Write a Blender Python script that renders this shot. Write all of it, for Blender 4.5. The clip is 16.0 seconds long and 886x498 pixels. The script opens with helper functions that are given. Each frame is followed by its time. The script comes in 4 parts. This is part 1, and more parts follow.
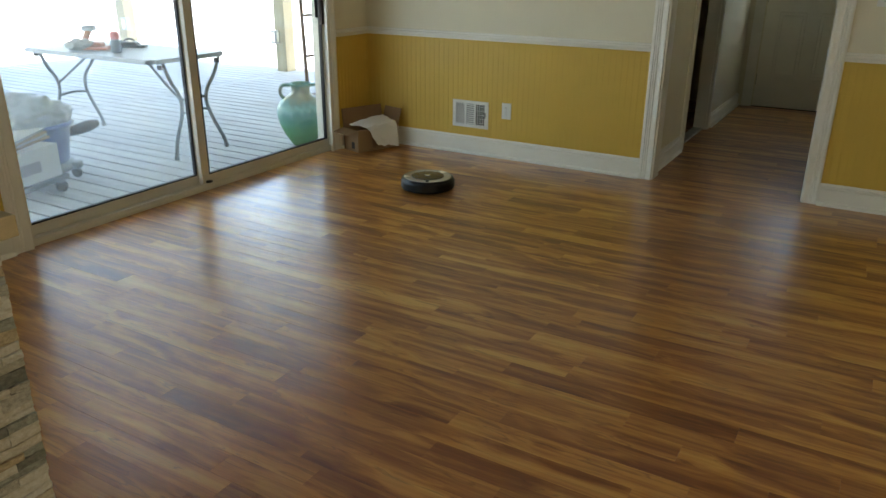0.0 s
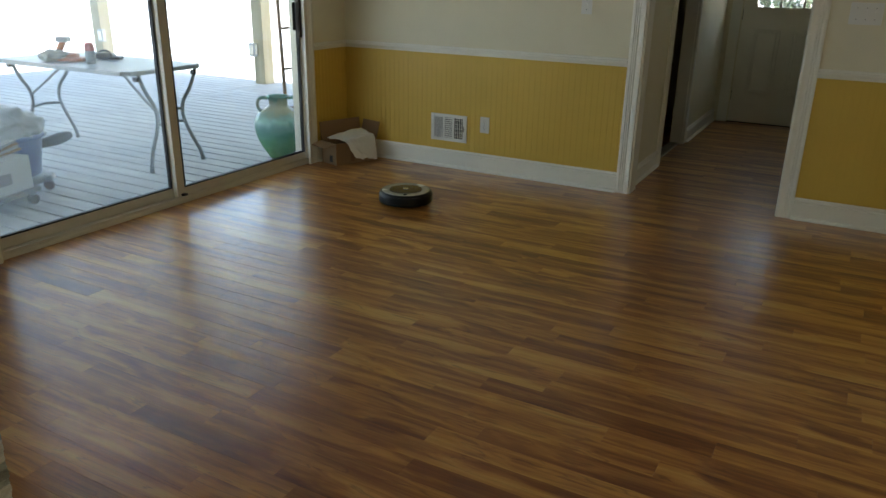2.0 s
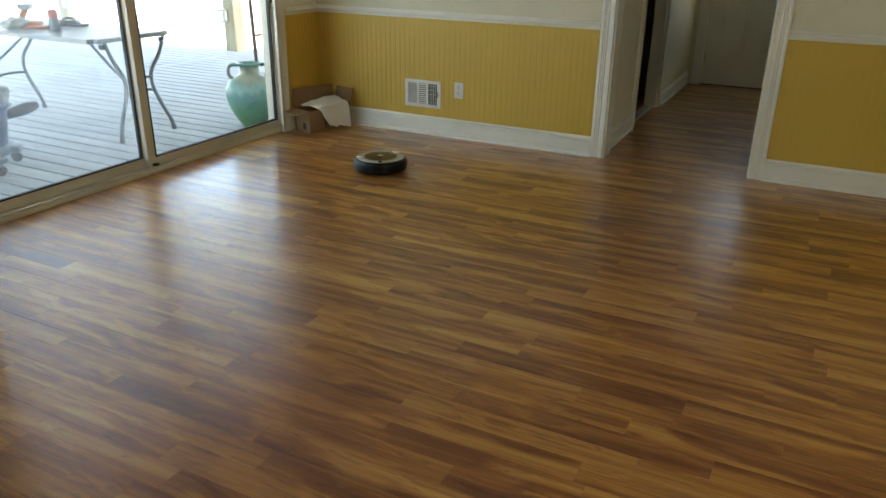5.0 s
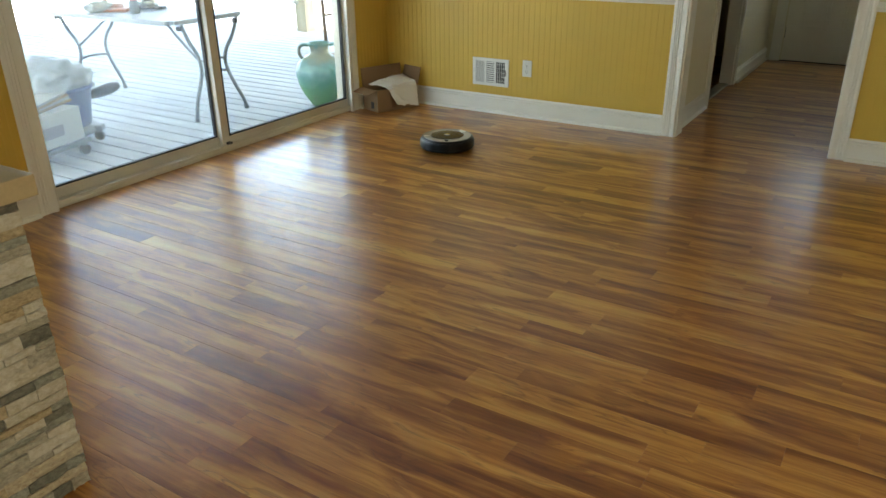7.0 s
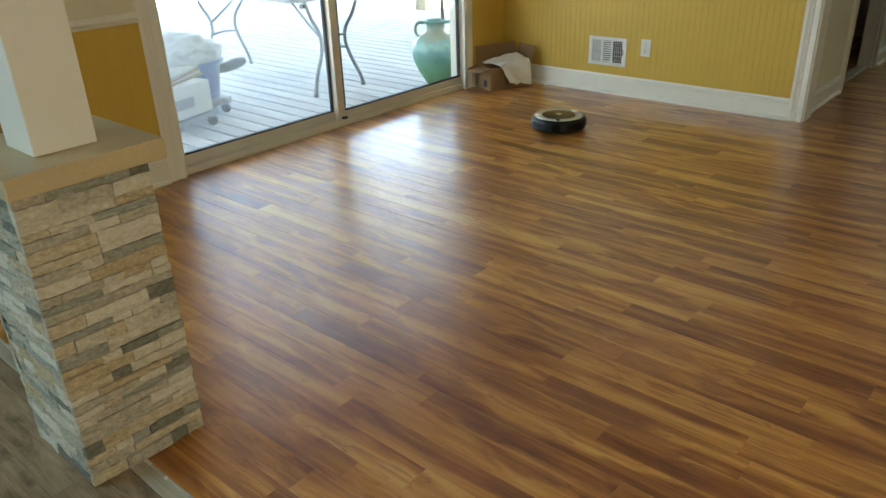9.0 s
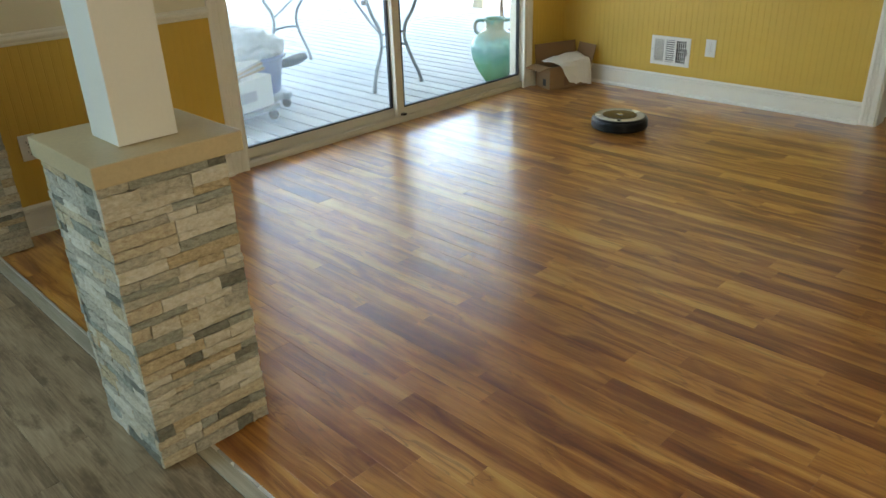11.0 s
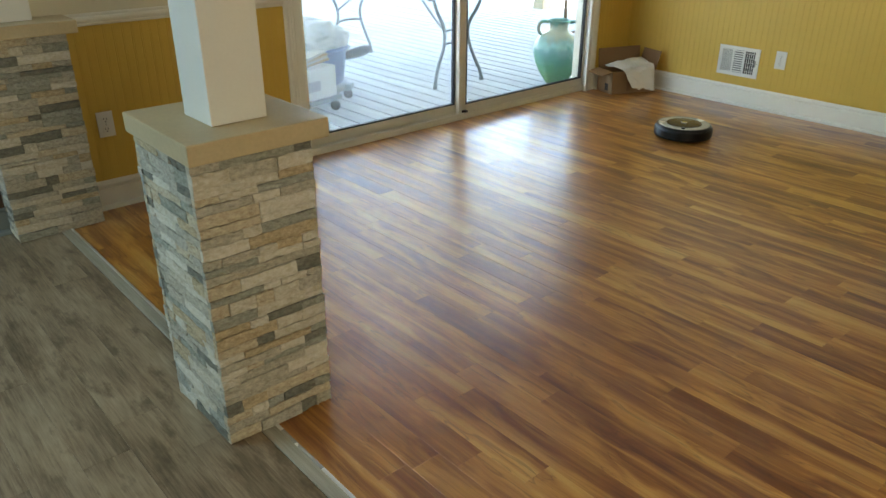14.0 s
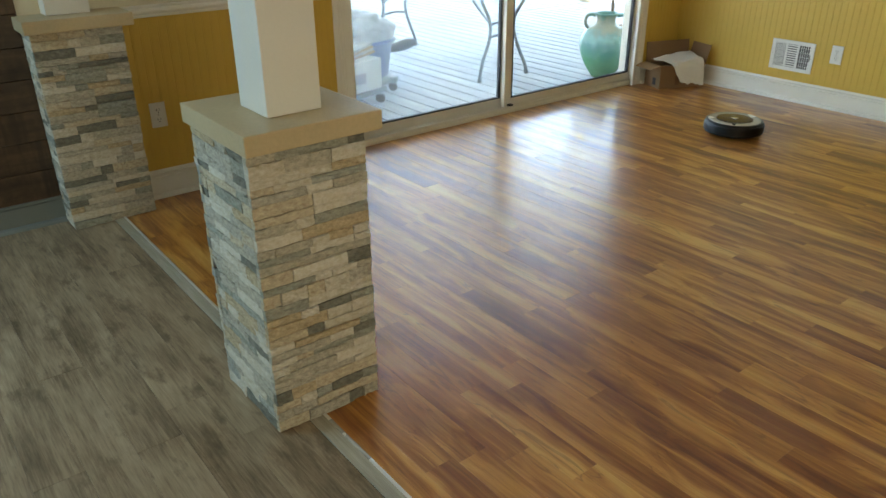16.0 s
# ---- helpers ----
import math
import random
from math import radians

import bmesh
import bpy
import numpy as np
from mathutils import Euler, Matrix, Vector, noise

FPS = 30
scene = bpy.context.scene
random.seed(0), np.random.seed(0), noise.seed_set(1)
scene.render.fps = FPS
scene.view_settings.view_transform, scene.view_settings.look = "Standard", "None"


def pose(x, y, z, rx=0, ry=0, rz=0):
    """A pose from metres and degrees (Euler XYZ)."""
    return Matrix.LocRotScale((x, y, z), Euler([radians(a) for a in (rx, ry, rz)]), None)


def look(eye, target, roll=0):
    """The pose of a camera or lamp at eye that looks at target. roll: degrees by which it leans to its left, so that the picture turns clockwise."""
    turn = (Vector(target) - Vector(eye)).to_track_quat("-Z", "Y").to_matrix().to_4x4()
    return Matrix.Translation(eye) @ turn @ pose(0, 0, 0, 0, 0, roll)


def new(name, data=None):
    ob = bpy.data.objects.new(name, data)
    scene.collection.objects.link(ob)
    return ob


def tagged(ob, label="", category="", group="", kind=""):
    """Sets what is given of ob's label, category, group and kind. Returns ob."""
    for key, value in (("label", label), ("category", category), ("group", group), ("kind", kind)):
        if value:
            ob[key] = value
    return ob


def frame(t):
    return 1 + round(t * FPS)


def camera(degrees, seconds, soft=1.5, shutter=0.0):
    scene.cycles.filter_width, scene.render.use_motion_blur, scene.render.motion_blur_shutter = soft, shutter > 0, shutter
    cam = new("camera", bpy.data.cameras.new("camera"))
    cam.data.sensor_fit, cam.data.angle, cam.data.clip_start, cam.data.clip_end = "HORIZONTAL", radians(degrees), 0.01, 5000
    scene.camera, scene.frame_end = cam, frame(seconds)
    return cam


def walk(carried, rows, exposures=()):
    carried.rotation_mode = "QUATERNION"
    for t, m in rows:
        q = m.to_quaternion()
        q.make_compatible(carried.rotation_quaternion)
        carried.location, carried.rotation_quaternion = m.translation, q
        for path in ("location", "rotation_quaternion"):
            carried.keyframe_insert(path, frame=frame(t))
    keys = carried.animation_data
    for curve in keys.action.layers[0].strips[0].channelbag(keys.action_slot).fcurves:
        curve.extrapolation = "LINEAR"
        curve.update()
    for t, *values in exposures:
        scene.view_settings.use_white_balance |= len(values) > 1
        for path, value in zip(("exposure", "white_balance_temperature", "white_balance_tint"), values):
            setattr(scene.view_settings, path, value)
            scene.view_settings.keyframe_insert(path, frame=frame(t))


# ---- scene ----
cam = camera(61.5, 16.0)
PATH = [
    (0, (3.571, -4.896, 1.386), (2.629, -3.289, 0.657), 0.4),
    (0.5, (3.572, -4.899, 1.387), (2.624, -3.282, 0.69), 0.2),
    (1, (3.571, -4.885, 1.387), (2.633, -3.26, 0.694), -0.1),
    (1.5, (3.574, -4.881, 1.387), (2.653, -3.245, 0.7), 0.5),
    (2, (3.57, -4.876, 1.382), (2.669, -3.231, 0.687), 1.0),
    (2.5, (3.565, -4.867, 1.379), (2.681, -3.219, 0.67), 1.1),
    (3, (3.565, -4.872, 1.381), (2.712, -3.212, 0.662), 1.5),
    (3.5, (3.572, -4.886, 1.386), (2.742, -3.217, 0.66), 1.5),
    (4, (3.58, -4.887, 1.386), (2.753, -3.224, 0.642), 1.3),
    (6.3, (3.594, -4.863, 1.368), (2.724, -3.255, 0.558), -0.1),
    (6.5, (3.592, -4.877, 1.371), (2.706, -3.282, 0.553), -0.0),
    (7, (3.59, -4.887, 1.373), (2.615, -3.347, 0.55), -0.7),
    (7.5, (3.596, -4.891, 1.369), (2.52, -3.423, 0.542), -1.6),
    (8, (3.606, -4.895, 1.367), (2.492, -3.461, 0.527), -1.2),
    (8.5, (3.614, -4.896, 1.365), (2.453, -3.506, 0.516), -1.4),
    (8.7, (3.623, -4.896, 1.364), (2.447, -3.524, 0.508), -1.7),
    (10.8, (3.576, -4.915, 1.355), (2.295, -3.643, 0.493), -1.7),
    (11, (3.579, -4.935, 1.362), (2.293, -3.67, 0.499), -2.0),
    (11.5, (3.566, -4.963, 1.359), (2.266, -3.714, 0.493), -1.9),
    (12, (3.554, -4.967, 1.357), (2.247, -3.725, 0.493), -0.5),
    (12.5, (3.542, -4.967, 1.353), (2.233, -3.731, 0.483), 0.0),
    (13, (3.532, -4.972, 1.354), (2.205, -3.763, 0.473), -0.1),
    (13.5, (3.522, -4.991, 1.353), (2.178, -3.794, 0.481), 0.1),
    (14, (3.523, -5.013, 1.357), (2.167, -3.823, 0.493), 0.1),
    (14.5, (3.52, -5.023, 1.355), (2.151, -3.848, 0.492), 0.1),
    (15, (3.516, -5.025, 1.355), (2.132, -3.874, 0.483), -0.2),
    (15.5, (3.507, -5.027, 1.351), (2.104, -3.902, 0.476), -0.5),
    (16, (3.498, -5.037, 1.355), (2.084, -3.929, 0.476), -0.3),
]
walk(cam, [(t, look(e, g, r)) for t, e, g, r in PATH],
     exposures=[(0, 3.51, 7280, 10), (0.5, 3.21, 7180, 10), (1.5, 3.06, 7180, 10), (2, 3.09, 7180, 10), (2.5, 3.41, 7180, 10), (3, 3.53, 7280, 10), (4, 3.56, 7480, 10), (6.3, 3.90, 7330, 10), (7, 4.05, 7350, 10), (8.5, 4.10, 7350, 10), (11, 4.14, 7150, 10), (16, 4.14, 7050, 10)])

# ---- light ----
WEST, EAST, SOUTH, CEIL, DECK = -0.15, 6.4, -8.5, 2.44, -0.05
world = bpy.data.worlds.new("sky")
world.use_nodes = True
scene.world = world
wn = world.node_tree.nodes
sky = wn.new("ShaderNodeTexSky")
sky.sky_type, sky.sun_disc = "NISHITA", False
sky.sun_elevation, sky.sun_rotation, sky.dust_density = radians(38), radians(98), 4.0
world.node_tree.links.new(sky.outputs[0], wn["Background"].inputs[0])
wn["Background"].inputs[1].default_value = 0.15

sun = new("sun", bpy.data.lights.new("sun", "SUN"))
sun.data.energy, sun.data.angle, sun.data.color = 2.2, radians(3), (1.0, 0.97, 0.93)
sun.matrix_world = look((10, -1.5, 7.9), (0, 0, 0))


def fill_lamp(name, eye, target, w, h, watts, color):
    """An added fill lamp before a closed wall; no window is built there."""
    ob = new(name, bpy.data.lights.new(name, "AREA"))
    ob.data.shape, ob.data.size, ob.data.size_y = "RECTANGLE", w, h
    ob.data.energy, ob.data.color = watts, color
    ob.matrix_world = look(eye, target)
    return ob


# added cool light for the pillars' south faces; its window is unseen
fill_lamp("daylight_fill_west", (0.03, -6.5, 1.5), (2.4, -5.6, 0.7), 1.4, 1.3, 5.5, (0.47, 0.77, 1.0))
# added warm fill for the pillar fronts and right side, no known source
fill_lamp("warm_fill_east", (EAST - 0.02, -4.7, 1.5), (0, -3.6, 0.6), 1.6, 1.2, 3.9, (1.0, 0.90, 0.68))


# ---- materials ----
class Nodes:
    """A small wrapper to write node materials briefly."""

    def __init__(self, name):
        self.m = bpy.data.materials.new(name)
        self.m.use_nodes = True
        self.t = self.m.node_tree
        self.b = self.t.nodes["Principled BSDF"]
        self.out = self.t.nodes["Material Output"]

    def add(self, kind, **put):
        n = self.t.nodes.new("ShaderNode" + kind)
        for k, v in put.items():
            if k == "ins":
                for i, x in v.items():
                    self.set(n.inputs[i], x)
            else:
                setattr(n, k, v)
        return n

    def set(self, socket, x):
        if isinstance(x, bpy.types.NodeSocket):
            self.t.links.new(x, socket)
        else:
            socket.default_value = x

    def pos(self, scale=(1, 1, 1), shift=None):
        """World position, scaled; shift: a socket added along all axes."""
        g = self.add("NewGeometry").outputs["Position"]
        v = self.add("VectorMath", operation="MULTIPLY", ins={0: g, 1: scale}).outputs[0]
        if shift is not None:
            v = self.add("VectorMath", operation="ADD", ins={0: v, 1: shift}).outputs[0]
        return v

    def noise(self, vec, scale=1.0, detail=4.0, rough=0.55, out="Fac"):
        return self.add("TexNoise", ins={"Vector": vec, "Scale": scale, "Detail": detail, "Roughness": rough}).outputs[out]

    def ramp(self, fac, stops, mode="LINEAR"):
        r = self.add("ValToRGB", ins={0: fac})
        r.color_ramp.interpolation = mode
        e = r.color_ramp.elements
        while len(e) < len(stops):
            e.new(0.5)
        for x, (p, c) in zip(e, stops):
            x.position, x.color = p, (*c, 1)
        return r.outputs[0]

    def math(self, op, a, b=0.0, c=0.0, clamp=False):
        return self.add("Math", operation=op, use_clamp=clamp, ins={0: a, 1: b, 2: c}).outputs[0]

    def mix(self, fac, a, b, blend="MIX"):
        n = self.add("Mix", data_type="RGBA", blend_type=blend)
        ins = [s for s in n.inputs if s.type == "RGBA"]
        self.set(n.inputs[0], fac)
        self.set(ins[0], (*a, 1) if isinstance(a, tuple) else a)
        self.set(ins[1], (*b, 1) if isinstance(b, tuple) else b)
        return [s for s in n.outputs if s.type == "RGBA"][0]

    def bump(self, height, strength=0.3, distance=0.004):
        n = self.add("Bump", ins={"Height": height, "Strength": strength, "Distance": distance})
        self.set(self.b.inputs["Normal"], n.outputs[0])

    def done(self, color, rough, metal=0.0, spec=0.5):
        self.set(self.b.inputs["Base Color"], (*color, 1) if isinstance(color, tuple) else color)
        self.set(self.b.inputs["Roughness"], rough)
        self.set(self.b.inputs["Metallic"], metal)
        self.set(self.b.inputs["Specular IOR Level"], spec)
        return self.m


def plain(name, color, rough=0.5, metal=0.0, vary=0.08, scale=9.0, relief=0.15, spec=0.5):
    """Paint, plastic, metal and the like: one colour with slight stains and fine relief."""
    n = Nodes(name)
    big = n.noise(n.pos(), scale * 0.25, 3)
    fine = n.noise(n.pos(), scale * 12, 3)
    lo = tuple(c * (1 - vary) for c in color)
    hi = tuple(min(1, c * (1 + vary)) for c in color)
    col = n.ramp(n.math("ADD", n.math("MULTIPLY", big, 0.7), n.math("MULTIPLY", fine, 0.3)), [(0.3, lo), (0.7, hi)])
    n.bump(fine, relief, 0.001)
    r = n.math("ADD", n.math("MULTIPLY", big, 0.16), rough - 0.08)
    return n.done(col, r, metal, spec)


def random_of(n, islands):
    return n.add("NewGeometry").outputs["Random Per Island"] if islands else n.add("ObjectInfo").outputs["Random"]


def floor_wood(name, islands, shift=0.0):
    """Glossy acacia-look floor boards: red-brown to golden streaks along x, each board of its own tone."""
    n = Nodes(name)
    rnd = random_of(n, islands)
    far = n.math("MULTIPLY", rnd, 83.0)
    warp = n.noise(n.pos((1.3, 4, 1), far), 1.0, 3)
    bend = n.math("ADD", far, n.math("MULTIPLY", warp, 2.6))
    broad = n.noise(n.pos((0.45, 7, 1), n.math("ADD", bend, 3.1)), 1.0, 2)
    wide = n.noise(n.pos((0.7, 12.5, 1), bend), 1.0, 5, 0.55)
    fine = n.noise(n.pos((2.4, 75, 1), n.math("ADD", far, n.math("MULTIPLY", warp, 1.5))), 1.0, 5, 0.65)
    pores = n.noise(n.pos((11, 300, 1), far), 1.0, 2)
    vein = n.math("ABSOLUTE", n.math("SUBTRACT", n.noise(n.pos((0.7, 20, 1), n.math("ADD", bend, 7.3)), 1.0, 2), 0.5))
    parts = n.math("ADD", n.math("MULTIPLY", wide, 1.0), n.math("ADD", n.math("MULTIPLY", broad, 0.40), n.math("MULTIPLY", fine, 0.34)))
    tone = n.math("ADD", n.math("ADD", shift - 0.352, n.math("MULTIPLY", n.math("SUBTRACT", rnd, 0.5), 0.10)), parts)
    col = n.ramp(tone, [(0.27, (0.155, 0.046, 0.010)), (0.40, (0.275, 0.092, 0.018)), (0.50, (0.405, 0.160, 0.032)), (0.60, (0.57, 0.262, 0.056)), (0.74, (0.70, 0.385, 0.105))])
    col = n.mix(n.math("MULTIPLY", n.math("SUBTRACT", 1.0, n.math("MULTIPLY", vein, 70.0), clamp=True), 0.45), col, (0.10, 0.030, 0.009))
    col = n.mix(n.math("MULTIPLY", n.math("GREATER_THAN", pores, 0.64), 0.16), col, (0.11, 0.036, 0.011))
    n.bump(n.math("ADD", n.math("MULTIPLY", fine, 0.7), n.math("MULTIPLY", pores, 0.6)), 0.36, 0.0014)
    smear = n.noise(n.pos(), 2.2, 4)
    n.set(n.b.inputs["Coat Weight"], 0.75)
    n.set(n.b.inputs["Coat Roughness"], n.math("ADD", n.math("MULTIPLY", smear, 0.12), 0.14))
    return n.done(col, n.math("ADD", n.math("MULTIPLY", smear, 0.14), 0.28), 0.0, 0.5)


def grey_wood(name, islands, tones, along=(1.2, 14, 1), rough=0.42, knots=True, spread=0.10):
    """Weathered boards along x."""
    n = Nodes(name)
    rnd = random_of(n, islands)
    far = n.math("MULTIPLY", rnd, 57.0)
    wide = n.noise(n.pos(along, far), 1.0, 4, 0.6)
    fine = n.noise(n.pos(tuple(a * b for a, b in zip(along, (3, 7, 1))), far), 1.0, 4, 0.6)
    grain = n.noise(n.pos(tuple(a * b for a, b in zip(along, (5, 22, 1))), far), 1.0, 3, 0.6)
    tone = n.math("ADD", n.math("ADD", n.math("MULTIPLY", n.math("SUBTRACT", rnd, 0.5), spread), n.math("MULTIPLY", n.math("SUBTRACT", grain, 0.5), 0.35)), n.math("ADD", n.math("MULTIPLY", wide, 0.66), n.math("MULTIPLY", fine, 0.34)))
    col = n.ramp(tone, [(0.28, tones[0]), (0.5, tones[1]), (0.72, tones[2])])
    if knots:
        spot = n.noise(n.pos((5, 13, 1), far), 1.0, 4, 0.65)
        col = n.mix(n.math("MULTIPLY", n.math("SMOOTH_MIN", n.math("MULTIPLY", n.math("SUBTRACT", spot, 0.54, clamp=True), 7.0), 1.0, 0.1), 0.75, clamp=True), col, tones[0])
    n.bump(fine, 0.3, 0.0015)
    return n.done(col, n.math("ADD", n.math("MULTIPLY", fine, 0.15), rough - 0.07), 0, 0.4)


def stone_mat(name):
    """Split-face ledger stone: beige, tan, ochre, grey and slate blue pieces."""
    n = Nodes(name)
    rnd = n.add("ObjectInfo").outputs["Random"]
    far = n.math("MULTIPLY", rnd, 41.0)
    base = n.ramp(rnd, [(0.0, (0.47, 0.45, 0.375)), (0.13, (0.64, 0.61, 0.52)), (0.28, (0.31, 0.33, 0.29)), (0.41, (0.58, 0.51, 0.375)), (0.52, (0.15, 0.16, 0.14)),
                        (0.61, (0.71, 0.685, 0.60)), (0.73, (0.46, 0.445, 0.385)), (0.87, (0.52, 0.42, 0.265)), (0.94, (0.36, 0.385, 0.355))], "CONSTANT")
    cloud = n.noise(n.pos((22, 22, 34), far), 1.0, 5, 0.65)
    fine = n.noise(n.pos(), 160, 5, 0.7)
    speck = n.noise(n.pos((60, 60, 110), far), 1.0, 5, 0.75)
    vein = n.noise(n.pos((24, 24, 40), far), 1.6, 4)
    col = n.mix(n.math("MULTIPLY", cloud, 0.3, clamp=True), base, n.ramp(vein, [(0.33, (0.32, 0.32, 0.275)), (0.5, (0.52, 0.465, 0.36)), (0.67, (0.70, 0.665, 0.57))]))
    col = n.mix(0.75, col, n.ramp(speck, [(0.34, (0.30, 0.29, 0.27)), (0.5, (0.5, 0.5, 0.5)), (0.66, (0.70, 0.70, 0.69))]), "OVERLAY")
    n.bump(n.math("ADD", n.math("MULTIPLY", speck, 1.0), n.math("MULTIPLY", fine, 0.5)), 0.9, 0.004)
    return n.done(col, 0.75, 0, 0.35)


def glass_mat(name, haze):
    """A clear pane: see-through, with mirror gloss; haze: the share of dust film."""
    n = Nodes(name)
    see = n.add("BsdfTransparent", ins={0: (0.92, 0.965, 0.98, 1)}).outputs[0]
    gloss = n.add("BsdfGlossy", ins={"Roughness": 0.0}).outputs[0]
    fr = n.math("ADD", n.math("MULTIPLY", n.math("POWER", n.add("LayerWeight", ins={0: 0.5}).outputs["Facing"], 5.0), 0.9), 0.04)
    mixed = n.add("MixShader", ins={0: fr, 1: see, 2: gloss}).outputs[0]
    dust = n.add("BsdfTranslucent", ins={0: (0.80, 0.88, 0.95, 1)}).outputs[0]
    blotch = n.math("MULTIPLY", n.math("ADD", n.noise(n.pos(), 1.6, 4), 0.3), haze)
    last = n.add("MixShader", ins={0: blotch, 1: mixed, 2: dust}).outputs[0]
    n.t.links.new(last, n.out.inputs[0])
    return n.m


M_BOARD, M_BOARDS = floor_wood("acacia_board", False), floor_wood("acacia_boards", True)
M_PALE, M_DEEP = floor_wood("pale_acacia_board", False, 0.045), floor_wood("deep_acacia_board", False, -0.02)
M_GREY = grey_wood("grey_plank", False, ((0.10, 0.066, 0.038), (0.30, 0.222, 0.142), (0.47, 0.37, 0.25)), along=(2.2, 9, 1), spread=0.05)
M_DECK = grey_wood("deck_board", False, ((0.26, 0.28, 0.285), (0.37, 0.385, 0.39), (0.47, 0.48, 0.475)), rough=0.65, knots=False)
M_DARKWOOD = grey_wood("dark_plank", False, ((0.026, 0.015, 0.008), (0.065, 0.038, 0.021), (0.12, 0.072, 0.04)), along=(1, 1.2, 22), rough=0.5)
M_STONE = stone_mat("ledger_stone")
M_GROUT = plain("grout", (0.20, 0.18, 0.145), 0.9)
M_YELLOW = plain("yellow_paint", (0.64, 0.415, 0.070), 0.5, vary=0.05)
M_CREAM = plain("cream_wall_paint", (0.74, 0.68, 0.51), 0.7, vary=0.04)
M_TRIM = plain("white_trim_paint", (0.82, 0.79, 0.70), 0.35, vary=0.04)
M_SHAFT = plain("white_post_paint", (0.78, 0.77, 0.72), 0.45, vary=0.04)
M_DOORPAINT = plain("white_door_paint", (0.80, 0.75, 0.64), 0.45, vary=0.05)
M_ALU = plain("almond_aluminium", (0.66, 0.61, 0.50), 0.42, 0.0, vary=0.07)
M_GASKET = plain("black_gasket", (0.006, 0.006, 0.007), 0.6)
M_BRONZE = plain("dark_bronze", (0.045, 0.032, 0.026), 0.4, 0.5)
M_BLACK = plain("black_plastic", (0.004, 0.0045, 0.005), 0.34, spec=0.3)
# near-black; on the side room wall it stands in for missing light
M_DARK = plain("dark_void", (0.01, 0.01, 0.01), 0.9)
M_CEIL = plain("ceiling_paint", (0.80, 0.79, 0.75), 0.9, vary=0.03)
M_BLUEBASE = plain("grey_blue_paint", (0.17, 0.20, 0.20), 0.45)
M_STRIP = grey_wood("grey_transition", False, ((0.23, 0.205, 0.15), (0.37, 0.34, 0.265), (0.50, 0.465, 0.37)), along=(2.5, 40, 1), knots=False)
M_STRIPMETAL = plain("pale_metal_edge", (0.75, 0.74, 0.70), 0.3, 0.6)
M_CAP = plain("cap_wood", (0.54, 0.44, 0.275), 0.40, vary=0.16, scale=9, relief=0.3, spec=0.35)
M_GLASS, M_HAZY = glass_mat("clear_glass", 0.02), glass_mat("dusty_glass", 0.09)
M_PINE = grey_wood("post_timber", False, ((0.30, 0.26, 0.17), (0.38, 0.34, 0.235), (0.46, 0.42, 0.30)), along=(16, 16, 1.2), rough=0.7)
M_GREYBOX = plain("pale_grey_plastic", (0.42, 0.45, 0.46), 0.5)
M_GROUND = plain("pale_soil", (0.55, 0.60, 0.64), 0.95, vary=0.25, scale=2.0, relief=0.5)


# ---- building tools ----
def mesh_ob(name, verts, faces, material, parent=None, label="", smooth=False):
    me = bpy.data.meshes.new(name)
    me.from_pydata([tuple(v) for v in verts], [], faces)
    me.update()
    if material:
        me.materials.append(material)
    if smooth:
        me.polygons.foreach_set("use_smooth", [True] * len(me.polygons))
    ob = new(name, me)
    if parent:
        ob.parent = parent
    if label:
        ob["label"] = label
    return ob


def part(name, bm, material, parent=None, label="", smooth=False):
    """Links a bmesh as one mesh object."""
    bmesh.ops.recalc_face_normals(bm, faces=bm.faces)
    me = bpy.data.meshes.new(name)
    bm.to_mesh(me)
    bm.free()
    me.materials.append(material)
    if smooth:
        me.polygons.foreach_set("use_smooth", [True] * len(me.polygons))
    ob = new(name, me)
    if parent:
        ob.parent = parent
    if label:
        ob["label"] = label
    return ob


def box_into(bm, lo, hi, bevel=0.0, m=None):
    """Adds a box between two corners, with bevelled edges."""
    one = bmesh.ops.create_cube(bm, size=1)["verts"]
    size = [b - a for a, b in zip(lo, hi)]
    mid = [(a + b) / 2 for a, b in zip(lo, hi)]
    bmesh.ops.transform(bm, matrix=Matrix.LocRotScale(mid, None, size), verts=one)
    if bevel:
        edges = list({e for v in one for e in v.link_edges})
        made = bmesh.ops.bevel(bm, geom=edges, offset=bevel, segments=2, affect="EDGES", profile=0.6)
        one = list({v for f in made["faces"] for v in f.verts} | {v for v in one if v.is_valid})
    if m is not None:
        bmesh.ops.transform(bm, matrix=m, verts=one)
    return one


def box(name, lo, hi, material, parent=None, bevel=0.0, label="", m=None):
    bm = bmesh.new()
    box_into(bm, lo, hi, bevel, m)
    return part(name, bm, material, parent, label)


def boxes(name, list_of, material, parent=None, bevel=0.0, label=""):
    bm = bmesh.new()
    for lo, hi in list_of:
        box_into(bm, lo, hi, bevel)
    return part(name, bm, material, parent, label)


